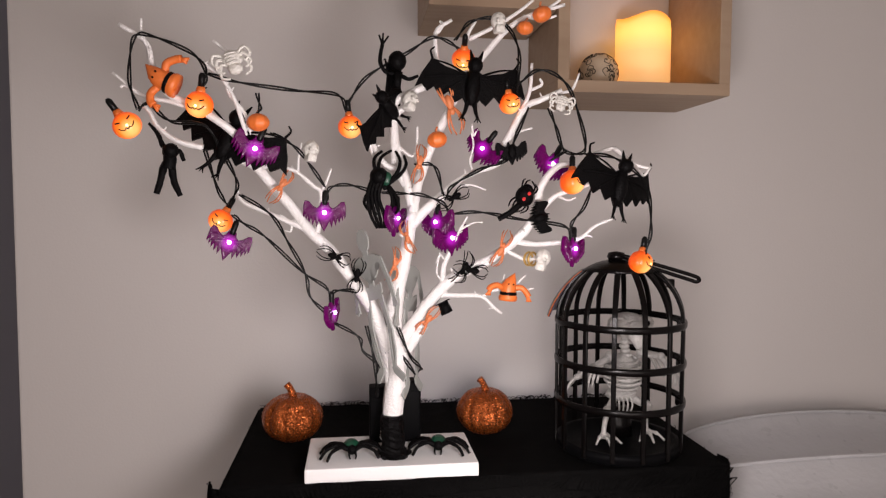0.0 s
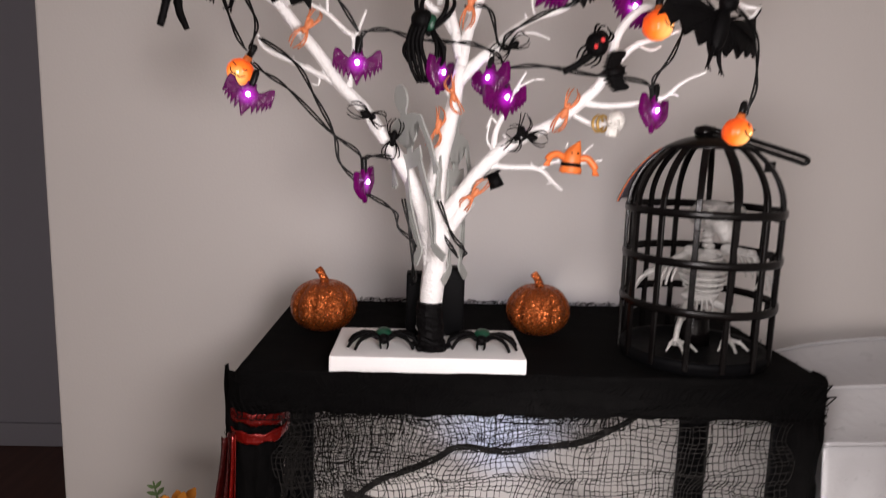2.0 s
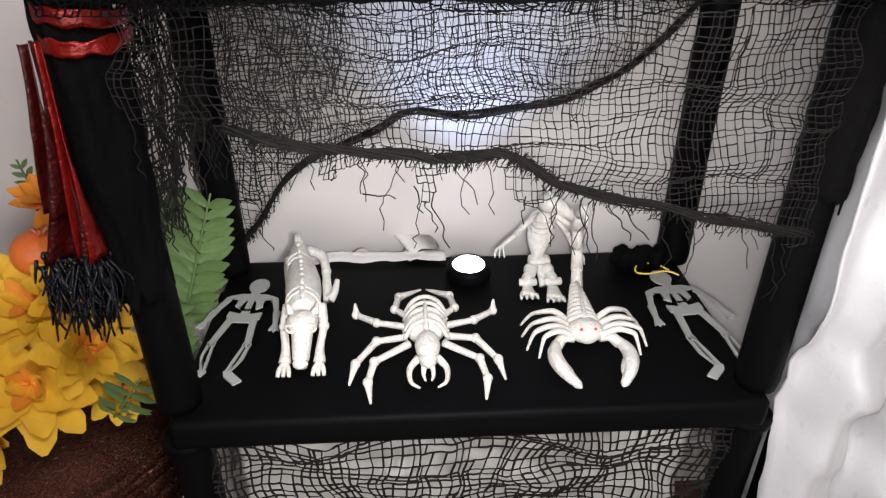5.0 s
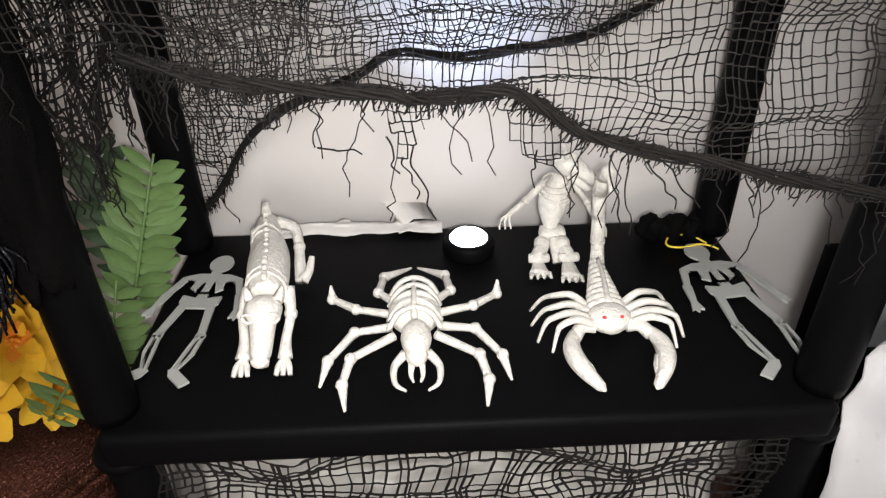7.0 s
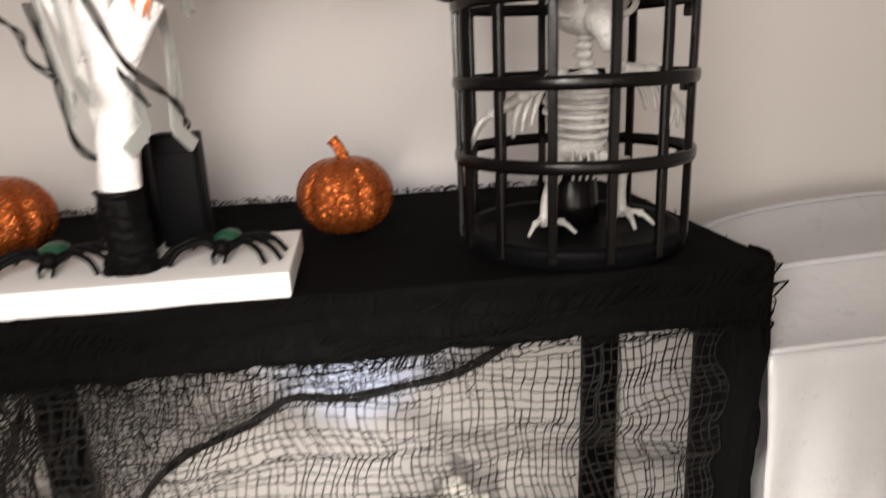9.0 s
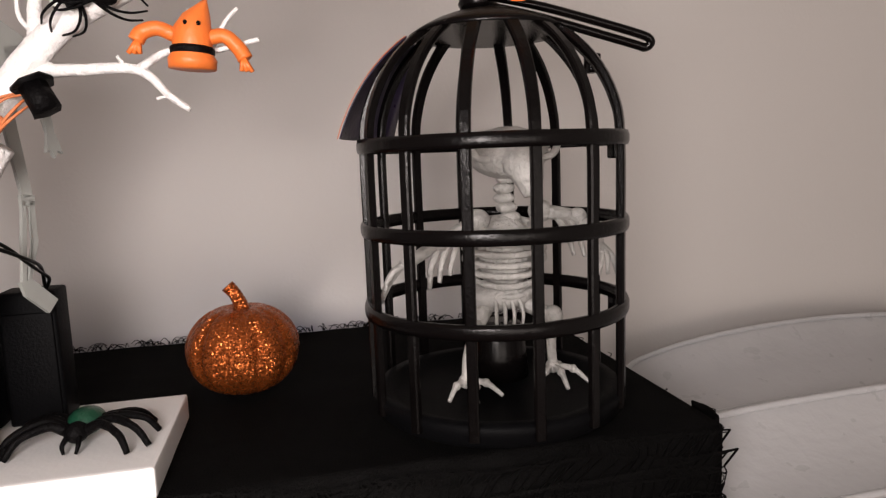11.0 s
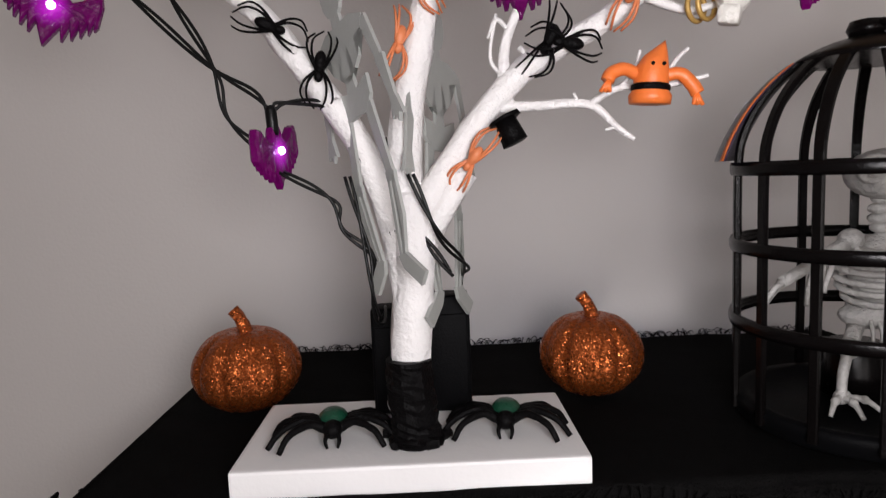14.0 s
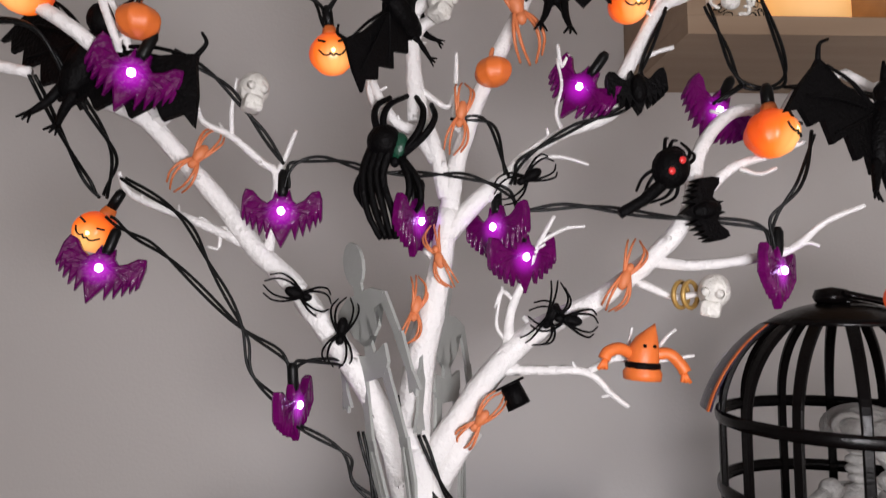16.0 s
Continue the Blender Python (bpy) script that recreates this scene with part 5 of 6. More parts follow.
for s, sh, el, wr in ((-1, (0.346, SY, 1.046), (0.322, SY - 0.008, 1.034), (0.300, SY - 0.012, 1.022)), (1, (0.384, SY, 1.050), (0.404, SY - 0.008, 1.046), (0.416, SY - 0.012, 1.028))):
    ball(bm, sh, 0.0075)
    tube(bm, [sh, el], 0.005, 0.0042, 8)
    ball(bm, el, 0.0055)
    tube(bm, [el, wr], 0.004, 0.0036, 8)
    for k in range(4):
        d = Vector((s * (0.012 + 0.002 * k), -0.004 + 0.002 * k, -0.010 - 0.004 * k)) if s < 0 else Vector((0.012 - 0.006 * k, -0.004, -0.020))
        w = Vector(wr)
        tube(bm, [w, w + d * 0.5 + Vector((0, -0.002, 0.002)), w + d], 0.0024, 0.0013, 6)
    for k in range(3):
        q = Vector(sh).lerp(Vector(el), 0.4 + 0.3 * k)
        tube(bm, [q, q + Vector((s * 0.006, -0.004, -0.014)), q + Vector((s * 0.010, -0.004, -0.028))], 0.0026, 0.0013, 6)
for hip, knee, foot in (((0.350, SY, 0.992), (0.336, SY - 0.014, 0.978), (0.328, SY - 0.020, TOP + 0.026)), ((0.370, SY, 0.992), (0.390, SY - 0.010, 0.982), (0.388, SY - 0.014, TOP + 0.028))):
    tube(bm, [hip, knee], 0.0055, 0.0045, 8)
    ball(bm, knee, 0.007)
    tube(bm, [knee, ((knee[0] + foot[0]) / 2 - 0.002, knee[1] - 0.004, (knee[2] + foot[2]) / 2), foot], 0.0034, 0.003, 8)
    ball(bm, foot, 0.0048)
    for dx, dy in ((-0.014, -0.012), (0.002, -0.020), (0.020, -0.012), (0.010, 0.006)):
        f = Vector(foot)
        e = f + Vector((dx, dy, TOP + 0.0185 - f.z))
        m = f.lerp(e, 0.55) + Vector((0, 0, 0.004))
        tube(bm, [f, m, e], 0.0026, 0.0014, 6)
        ball(bm, m, 0.0028, seg=8, rings=6)
for v in bm.verts:
    v.co.x = 0.3725 + (v.co.x - 0.364) * (1.0 + 0.12 * min(1.0, max(0.0, (v.co.z - 0.99) / 0.03)))
tagged(link("skeleton_creature", bm, SHADED_BONE), "white plastic skeleton creature standing inside the bird cage", "figurine")
# dark stand between its feet
bm = lathe(bmesh.new(), [(0.021, TOP + 0.0155), (0.020, TOP + 0.03), (0.018, TOP + 0.048), (0.016, TOP + 0.052), (0.0, TOP + 0.052)], (0.369, 0.850, 0), 24)
tagged(link("cauldron", bm, CAGE_BLACK), "small black plastic pot standing inside the bird cage", "pot")

# ---- things on the lower shelf ----
L = LOW + 0.0005
# skeleton spider
bm = bmesh.new()
ball(bm, (0.128, 0.868, L + 0.024), (0.024, 0.027, 0.017), seg=20, rings=12)
for k in range(5):
    y = 0.852 + 0.011 * k
    tube(bm, [(0.128 - 0.0235, y - 0.006, L + 0.022), (0.128 - 0.014, y - 0.002, L + 0.037), (0.128, y, L + 0.042), (0.128 + 0.014, y - 0.002, L + 0.037), (0.128 + 0.0235, y - 0.006, L + 0.022)], 0.0026, 0.0026, 6)
tube(bm, [(0.128, 0.842, L + 0.038), (0.128, 0.868, L + 0.045), (0.128, 0.898, L + 0.036)], 0.0034, 0.002, 6)
ball(bm, (0.129, 0.832, L + 0.024), (0.0135, 0.020, 0.014), seg=16)
ball(bm, (0.129, 0.818, L + 0.018), (0.010, 0.012, 0.009))
for s in (-1, 1):
    tube(bm, [(0.129 + s * 0.010, 0.824, L + 0.014), (0.129 + s * 0.019, 0.812, L + 0.010), (0.129 + s * 0.018, 0.796, L + 0.006), (0.129 + s * 0.009, 0.789, L + 0.004)], 0.0045, 0.0012, 7)
    tube(bm, [(0.129 + s * 0.004, 0.814, L + 0.014), (0.129 + s * 0.005, 0.804, L + 0.008), (0.129 + s * 0.003, 0.797, L + 0.006)], 0.0035, 0.001, 6)
    for chain in (((0.018, 0.838, 0.022), (0.054, 0.813, 0.020), (0.060, 0.790, 0.013), (0.057, 0.770, 0.003)), ((0.020, 0.850, 0.022), (0.053, 0.847, 0.020), (0.074, 0.818, 0.014), (0.080, 0.798, 0.003)), ((0.021, 0.868, 0.022), (0.054, 0.880, 0.020), (0.078, 0.902, 0.016), (0.079, 0.908, 0.028)), ((0.018, 0.880, 0.026), (0.034, 0.902, 0.022), (0.030, 0.934, 0.017), (0.003, 0.956, 0.012))):
        p = [Vector((0.128 + s * x, y, L + z)) for x, y, z in chain]
        for a, b in zip(p, p[1:]):
            last = b is p[-1]
            tube(bm, [a, a.lerp(b, 0.5), b], 0.0042 if not last else 0.0048, 0.0034 if not last else 0.0012, 7)
        for q in p[1:-1]:
            ball(bm, q, 0.0054, seg=10, rings=7)
tagged(link("skeleton_spider", bm, BONE), "white plastic skeleton spider with jointed legs on the black shelf", "figurine", "bone figures")
# skeleton scorpion
bm = bmesh.new()
SX = 0.303
ball(bm, (SX, 0.857, L + 0.018), (0.020, 0.017, 0.013), seg=16)
for k in range(9):
    w = 0.0195 - 0.0015 * k
    ball(bm, (SX + 0.0012 * k, 0.872 + 0.0095 * k, L + 0.017 - 0.0004 * k), (w, 0.0058, 0.0125 - 0.0006 * k), seg=14, rings=8)
tube(bm, [(SX, 0.865, L + 0.029), (SX + 0.006, 0.91, L + 0.028), (SX + 0.010, 0.945, L + 0.023)], 0.003, 0.002, 6)
tail = [(SX + 0.012, 0.952, L + 0.012), (SX + 0.014, 0.966, L + 0.030), (SX + 0.014, 0.973, L + 0.055), (SX + 0.012, 0.974, L + 0.082), (SX + 0.012, 0.968, L + 0.104), (SX + 0.012, 0.955, L + 0.114)]
for a, b in zip(tail, tail[1:]):
    tube(bm, [a, b], 0.0078, 0.0066, 9)
    ball(bm, b, 0.0078, seg=10, rings=7)
tube(bm, [tail[-1], (SX + 0.012, 0.945, L + 0.111), (SX + 0.012, 0.938, L + 0.100)], 0.006, 0.001, 7)
for s in (-1, 1):
    tube(bm, [(SX + s * 0.014, 0.850, L + 0.014), (SX + s * 0.026, 0.850, L + 0.014), (SX + s * 0.034, 0.840, L + 0.011)], 0.006, 0.0062, 8)
    tube(bm, [(SX + s * 0.034, 0.844, L + 0.012), (SX + s * 0.040, 0.824, L + 0.011), (SX + s * 0.035, 0.801, L + 0.010), (SX + s * 0.021, 0.779, L + 0.005)], 0, 0, 10, 6, 0, lambda t: 0.0038 + 0.0044 * math.sin(math.pi * min(1.0, t * 0.9 + 0.1)) if t < 0.97 else 0.001)
    tube(bm, [(SX + s * 0.034, 0.815, L + 0.008), (SX + s * 0.027, 0.800, L + 0.008), (SX + s * 0.027, 0.786, L + 0.005)], 0.0045, 0.001, 7)
    for k, (x1, y1, x2, y2) in enumerate(((0.047, 0.840, 0.055, 0.830), (0.054, 0.850, 0.066, 0.844), (0.050, 0.866, 0.068, 0.868), (0.044, 0.884, 0.066, 0.890))):
        tube(bm, [(SX + s * 0.016, 0.850 + 0.009 * k, L + 0.016), (SX + s * (0.016 + x1) / 2, (0.850 + 0.009 * k + y1) / 2, L + 0.027), (SX + s * x1, y1, L + 0.025), (SX + s * (x1 + x2) / 2, (y1 + y2) / 2 + 0.002, L + 0.018), (SX + s * x2, y2, L + 0.003)], 0.0044, 0.0014, 7)
n = len(bm.faces)
for s in (-1, 1):
    ball(bm, (SX + s * 0.0075, 0.847, L + 0.0265), (0.0022, 0.0018, 0.0015), seg=8, rings=6)
for f in list(bm.faces)[n:]:
    f.material_index = 1
ball(bm, (SX, 0.845, L + 0.017), (0.011, 0.005, 0.008))
tagged(link("skeleton_scorpion", bm, [BONE, REDEYE]), "white plastic skeleton scorpion with red eyes and raised tail", "figurine", "bone figures")
# skeleton dog, standing with its head lowered
bm = bmesh.new()
DX = -0.003
spine = [(DX + 0.002, 0.868, L + 0.046), (DX - 0.003, 0.900, L + 0.044), (DX - 0.009, 0.940, L + 0.041), (DX - 0.016, 0.975, L + 0.040), (DX - 0.022, 1.006, L + 0.042)]
tube(bm, spine, 0, 0, 16, 8, 0, lambda t: 0.0150 + 0.0050 * math.sin(math.pi * min(1, t * 1.35)) if t < 0.72 else 0.0150 - 0.012 * (t - 0.72))
line = spline(spine, 6)
for k in range(9):
    c = line[3 + 2 * k] if 3 + 2 * k < len(line) else line[-1]
    w = 0.0185 - 0.0004 * k
    tube(bm, [(c.x + w * math.cos(q), c.y - 0.005 * abs(math.cos(q)), c.z + w * math.sin(q)) for q in [math.pi * (-0.05 + 1.1 * i / 8) for i in range(9)]], 0.0016, 0.0016, 5, 2)
for k in range(13):
    c = line[min(len(line) - 1, 1 + int(1.7 * k))]
    ball(bm, (c.x, c.y, c.z + 0.0190), (0.0030, 0.0042, 0.0036), seg=8, rings=6)
# head: broad brow, long muzzle, cheek bones and ears
ball(bm, (DX + 0.002, 0.850, L + 0.046), (0.0165, 0.016, 0.012), seg=18, rings=12)
tube(bm, [(DX + 0.002, 0.852, L + 0.044), (DX + 0.002, 0.838, L + 0.036), (DX + 0.002, 0.824, L + 0.027), (DX + 0.002, 0.815, L + 0.021)], 0, 0, 12, 6, 0, lambda t: 0.0125 - 0.0042 * t if t < 0.9 else 0.0072)
ball(bm, (DX + 0.002, 0.813, L + 0.021), (0.0082, 0.006, 0.0062))
tube(bm, [(DX + 0.002, 0.846, L + 0.030), (DX + 0.002, 0.828, L + 0.020), (DX + 0.002, 0.816, L + 0.013)], 0.0075, 0.0055, 8)
for q in (-1, 1):
    tube(bm, [(DX + 0.002 + q * 0.010 + 0.0055 * math.cos(i * math.pi / 5), 0.8385 - 0.002 * abs(math.sin(i * math.pi / 5)), L + 0.0475 + 0.0045 * math.sin(i * math.pi / 5)) for i in range(11)], 0.0017, 0.0017, 5, 2)
    tube(bm, [(DX + 0.002 + q * 0.012, 0.856, L + 0.052), (DX + 0.002 + q * 0.016, 0.864, L + 0.061)], 0.005, 0.0016, 6)
    # front legs
    tube(bm, [(DX + q * 0.017, 0.884, L + 0.044), (DX + q * 0.021, 0.866, L + 0.030), (DX + q * 0.018, 0.846, L + 0.016), (DX + q * 0.0180, 0.832, L + 0.007)], 0, 0, 8, 5, 0, lambda t: 0.0070 - 0.0026 * math.sin(math.pi * t))
    ball(bm, (DX + q * 0.021, 0.866, L + 0.029), 0.0062, seg=10, rings=7)
    for k in (-1, 0, 1):
        tube(bm, [(DX + q * 0.018, 0.834, L + 0.006), (DX + q * 0.018 + 0.0045 * k, 0.824, L + 0.0055), (DX + q * 0.018 + 0.006 * k, 0.816, L + 0.002)], 0.0036, 0.0022, 6)
# hind legs, one of them thrown out to the side, and a stub of a tail
tube(bm, [(DX - 0.030, 0.990, L + 0.040), (DX - 0.036, 0.998, L + 0.022), (DX - 0.034, 0.982, L + 0.008), (DX - 0.034, 0.970, L + 0.004)], 0.0072, 0.0050, 8)
tube(bm, [(DX - 0.012, 1.004, L + 0.044), (DX + 0.006, 1.000, L + 0.038), (DX + 0.012, 0.984, L + 0.026)], 0.0068, 0.0052, 8)
ball(bm, (DX + 0.012, 0.983, L + 0.025), 0.0066, seg=10, rings=7)
tube(bm, [(DX + 0.012, 0.983, L + 0.025), (DX + 0.014, 0.964, L + 0.014), (DX + 0.017, 0.948, L + 0.006)], 0.0050, 0.0072, 8)
tube(bm, [(DX + 0.018, 0.946, L + 0.008), (DX + 0.024, 0.956, L + 0.014), (DX + 0.027, 0.966, L + 0.024)], 0.0066, 0.0030, 8)
tube(bm, [(DX - 0.022, 1.006, L + 0.050), (DX - 0.024, 1.016, L + 0.060)], 0.0062, 0.0046, 7)
tagged(link("skeleton_dog", bm, BONE), "white plastic skeleton dog on the black shelf", "figurine", "bone figures")
# sitting skeleton figure at the back, half hidden by the net
bm = bmesh.new()
tube(bm, [(0.274, 1.000, L + 0.024), (0.276, 1.008, L + 0.040), (0.279, 1.014, L + 0.060), (0.284, 1.014, L + 0.084)], 0, 0, 12, 6, 0, lambda t: 0.0075 + 0.0085 * math.sin(math.pi * max(0.0, t - 0.1) / 0.9) ** 1.2)
for k in range(6):
    w = 0.0165 - 0.0011 * abs(k - 3)
    tube(bm, [(0.279 + w * math.cos(q), 1.012 + 0.8 * w * math.sin(q), L + 0.044 + 0.0066 * k - 0.004 * math.sin(-q)) for q in [i * math.pi / 6 for i in range(13)]], 0.0016, 0.0016, 5, 2)
box(bm, (0.262, 0.988, L + 0.016), (0.290, 1.006, L + 0.030), 0.005)
tube(bm, [(0.276, 0.990, L + 0.020), (0.277, 0.976, L + 0.012), (0.277, 0.966, L + 0.005)], 0.0062, 0.0048, 8)
# long-snouted skull turned to one side
ball(bm, (0.288, 1.008, L + 0.100), (0.015, 0.014, 0.013), seg=16, rings=10)
tube(bm, [(0.292, 1.002, L + 0.100), (0.304, 0.996, L + 0.094), (0.315, 0.992, L + 0.086)], 0.0105, 0.0055, 10)
tube(bm, [(0.290, 1.002, L + 0.090), (0.301, 0.996, L + 0.082), (0.310, 0.993, L + 0.076)], 0.005, 0.003, 8)
for q in (-1, 1):
    tube(bm, [(0.286, 1.008 + q * 0.008, L + 0.109), (0.282, 1.010 + q * 0.011, L + 0.120)], 0.004, 0.001, 6)
for sgn, el, wr in ((-1, (0.246, 1.000, L + 0.062), (0.228, 0.992, L + 0.050)), (1, (0.312, 1.004, L + 0.056), (0.322, 0.992, L + 0.036))):
    sh = Vector((0.281 + sgn * 0.015, 1.010, L + 0.078))
    tube(bm, [sh, el], 0.0042, 0.0034, 8)
    ball(bm, el, 0.0045, seg=8, rings=6)
    tube(bm, [el, wr], 0.0034, 0.003, 8)
    for k in range(3):
        w = Vector(wr)
        tube(bm, [w, w + Vector((sgn * 0.004 + 0.004 * (k - 1), -0.004, -0.003)), w + Vector((sgn * 0.004 + 0.006 * (k - 1), -0.005, -0.014))], 0.002, 0.0009, 6)
for fx, fy in ((0.257, 0.946), (0.288, 0.938)):
    ball(bm, (fx + (0.277 - fx) * 0.3, 0.984, L + 0.018), (0.0085, 0.011, 0.008), seg=12)
    tube(bm, [(fx + (0.277 - fx) * 0.3, 0.980, L + 0.016), (fx, 0.970, L + 0.014), (fx, 0.966, L + 0.012)], 0.0075, 0.0066, 8)
    tube(bm, [(fx - 0.010, 0.966, L + 0.012), (fx, 0.964, L + 0.013), (fx + 0.010, 0.966, L + 0.012)], 0.0052, 0.0052, 8)
    tube(bm, [(fx, 0.966, L + 0.009), (fx, 0.955, L + 0.006), (fx, fy + 0.002, L + 0.0045)], 0.0060, 0.0125, 10, 4, 0, None, 0.42)
    for k in range(4):
        tube(bm, [(fx - 0.009 + 0.006 * k, fy + 0.004, L + 0.004), (fx - 0.0105 + 0.007 * k, fy - 0.003, L + 0.0022)], 0.0030, 0.0015, 6, 2)
tagged(link("skeleton_cat", bm, BONE), "white plastic skeleton figure sitting at the back of the shelf", "figurine", "bone figures")
# puck light
puck = thing("puck_light", "round black battery puck light glowing bluish white", "lamp")
puck_body = part("body", lathe(bmesh.new(), [(0.0275, L), (0.0285, L + 0.002), (0.0285, L + 0.012), (0.0265, L + 0.0165), (0.0225, L + 0.0180), (0.0210, L + 0.0165), (0.0, L + 0.0165)], (0.187, 1.004, 0), 40), BLACK_PLASTIC, puck)
part("lens", lathe(bmesh.new(), [(0.0208, L + 0.0170), (0.019, L + 0.0195), (0.011, L + 0.0212), (0.0, L + 0.0216)], (0.187, 1.004, 0), 32), PUCK_LENS, puck_body, "glowing white lens")
# crumpled paper strip and cloth lump at the back edge


def paper_fn(u, v):
    x = -0.03 + 0.19 * u
    return Vector((x, 1.040 + 0.018 * v + wob(x, v, 0, 30, 0.006), L + 0.004 + 0.005 * v * (0.6 + 0.4 * math.sin(u * 5)) + abs(wob(x * 2, v, 1, 40, 0.002))))


tagged(sheet("paper_strip", paper_fn, 40, 6, PAPER), "crumpled strip of white paper at the back of the shelf", "paper")
bm = bmesh.new()
for k in range(9):
    tube(bm, [(0.385 + 0.007 * k, 1.02 + rnd.uniform(-0.012, 0.012), L + 0.002), (0.39 + 0.006 * k, 1.012 + rnd.uniform(-0.01, 0.01), L + 0.02 + rnd.uniform(0, 0.012)), (0.40 + 0.006 * k, 1.02, L + 0.004)], 0.009, 0.007, 8, 6, 0.25)
tagged(link("cloth_bundle", bm, CLOTH), "bunched black cloth at the back of the shelf", "cloth")

# ---- wall shelf boxes with candle ----
cube_a = thing("wall_cube_shelf", "pale oak cube shelf on the wall holding a candle", "shelf", "cube shelves")
YW, YF, T = 1.098, 0.930, 0.017
ax0, ax1, az0, az1 = 0.306, 0.566, 1.405, 1.68
for a, b in (((ax0, YF, az0), (ax1, YW, az0 + T)), ((ax0, YF, az1 - T), (ax1, YW, az1)), ((ax0, YF, az0 + T), (ax0 + T, YW, az1 - T)), ((ax1 - T, YF, az0 + T), (ax1, YW, az1 - T))):
    part("panel", box(bmesh.new(), a, b, 0.001), OAK, cube_a, "", False)
cube_b = thing("wall_cube_shelf", "pale oak cube shelf on the wall above the tree", "shelf", "cube shelves")
bx0, bx1, bz0, bz1 = 0.122, 0.303, 1.518, 1.74
for a, b in (((bx0, YF, bz0), (bx1, YW, bz0 + T)), ((bx0, YF, bz1 - T), (bx1, YW, bz1)), ((bx0, YF, bz0 + T), (bx0 + T, YW, bz1 - T)), ((bx1 - T, YF, bz0 + T), (bx1, YW, bz1 - T))):
    part("panel", box(bmesh.new(), a, b, 0.001), OAK, cube_b, "", False)
part("dark_frame", box(bmesh.new(), (0.146, 1.02, bz0 + T + 0.001), (0.281, 1.035, bz0 + T + 0.12), 0.002), TAG_DARK, cube_b)
candle = thing("flameless_candle", "glowing ivory wax pillar candle standing in the cube shelf", "candle")
bm = bmesh.new()
lathe(bm, [(0.0425, az0 + T + 0.004), (0.043, az0 + T + 0.02), (0.043, 1.530), (0.0415, 1.541), (0.038, 1.538), (0.030, 1.530), (0.0, 1.526)], (0.479, 1.040, 0), 40)
for v in bm.verts:
    if v.co.z > 1.52:
        v.co.z += 0.004 * math.sin(3 * math.atan2(v.co.y - 1.04, v.co.x - 0.479))
cw = part("wax", bm, CANDLE, candle)
t, n = CANDLE.node_tree, CANDLE.node_tree.nodes
co, sep, mr = n.new("ShaderNodeTexCoord"), n.new("ShaderNodeSeparateXYZ"), n.new("ShaderNodeValToRGB")
sc = n.new("ShaderNodeMapRange")
sc.inputs["From Min"].default_value, sc.inputs["From Max"].default_value = 1.42, 1.54
e = mr.color_ramp.elements
e[0].color, e[1].color = (0.42, 0.20, 0.07, 1), (0.9, 0.30, 0.02, 1)
e.new(0.55).color = (0.60, 0.27, 0.06, 1)
e.new(0.80).color = (1.0, 0.50, 0.07, 1)
t.links.new(co.outputs["Object"], sep.inputs[0])
t.links.new(sep.outputs["Z"], sc.inputs["Value"])
t.links.new(sc.outputs["Result"], mr.inputs["Fac"])
t.links.new(mr.outputs["Color"], n["Principled BSDF"].inputs["Emission Color"])
n["Principled BSDF"].inputs["Emission Strength"].default_value = 1.25
dish = lathe(bmesh.new(), [(0.040, az0 + T + 0.0005), (0.064, az0 + T + 0.005), (0.0645, az0 + T + 0.007), (0.040, az0 + T + 0.0035), (0.0, az0 + T + 0.003)], (0.485, 1.040, 0), 40)
tagged(link("glass_dish", dish, PAPER), "shallow white dish under the candle", "dish")
ballob = thing("ornament_ball", "cream ball with black scroll pattern beside the candle", "ornament")
bm = bmesh.new()
bc = Vector((0.404, 1.035, az0 + T + 0.0315))
ball(bm, bc, 0.031, seg=32, rings=20)
ball_body = part("ball", bm, CERAMIC, ballob)
bm = bmesh.new()
rs = random.Random(12)
for k in range(46):
    d = Vector((rs.uniform(-1, 1), rs.uniform(-1, 0.2), rs.uniform(-0.8, 1))).normalized()
    a = d.cross(Vector((0.3, 0.2, 0.9))).normalized()
    b = d.cross(a)
    pts = [bc + (d + (a * math.cos(s * 1.5 + k) + b * math.sin(s * 1.5 + k)) * (0.05 + 0.055 * s)).normalized() * 0.0313 for s in range(5)]
    tube(bm, pts, 0.0009, 0.0004, 4, 3)
tagged(part("scroll_pattern", bm, CABLE, ball_body), kind="stuff")

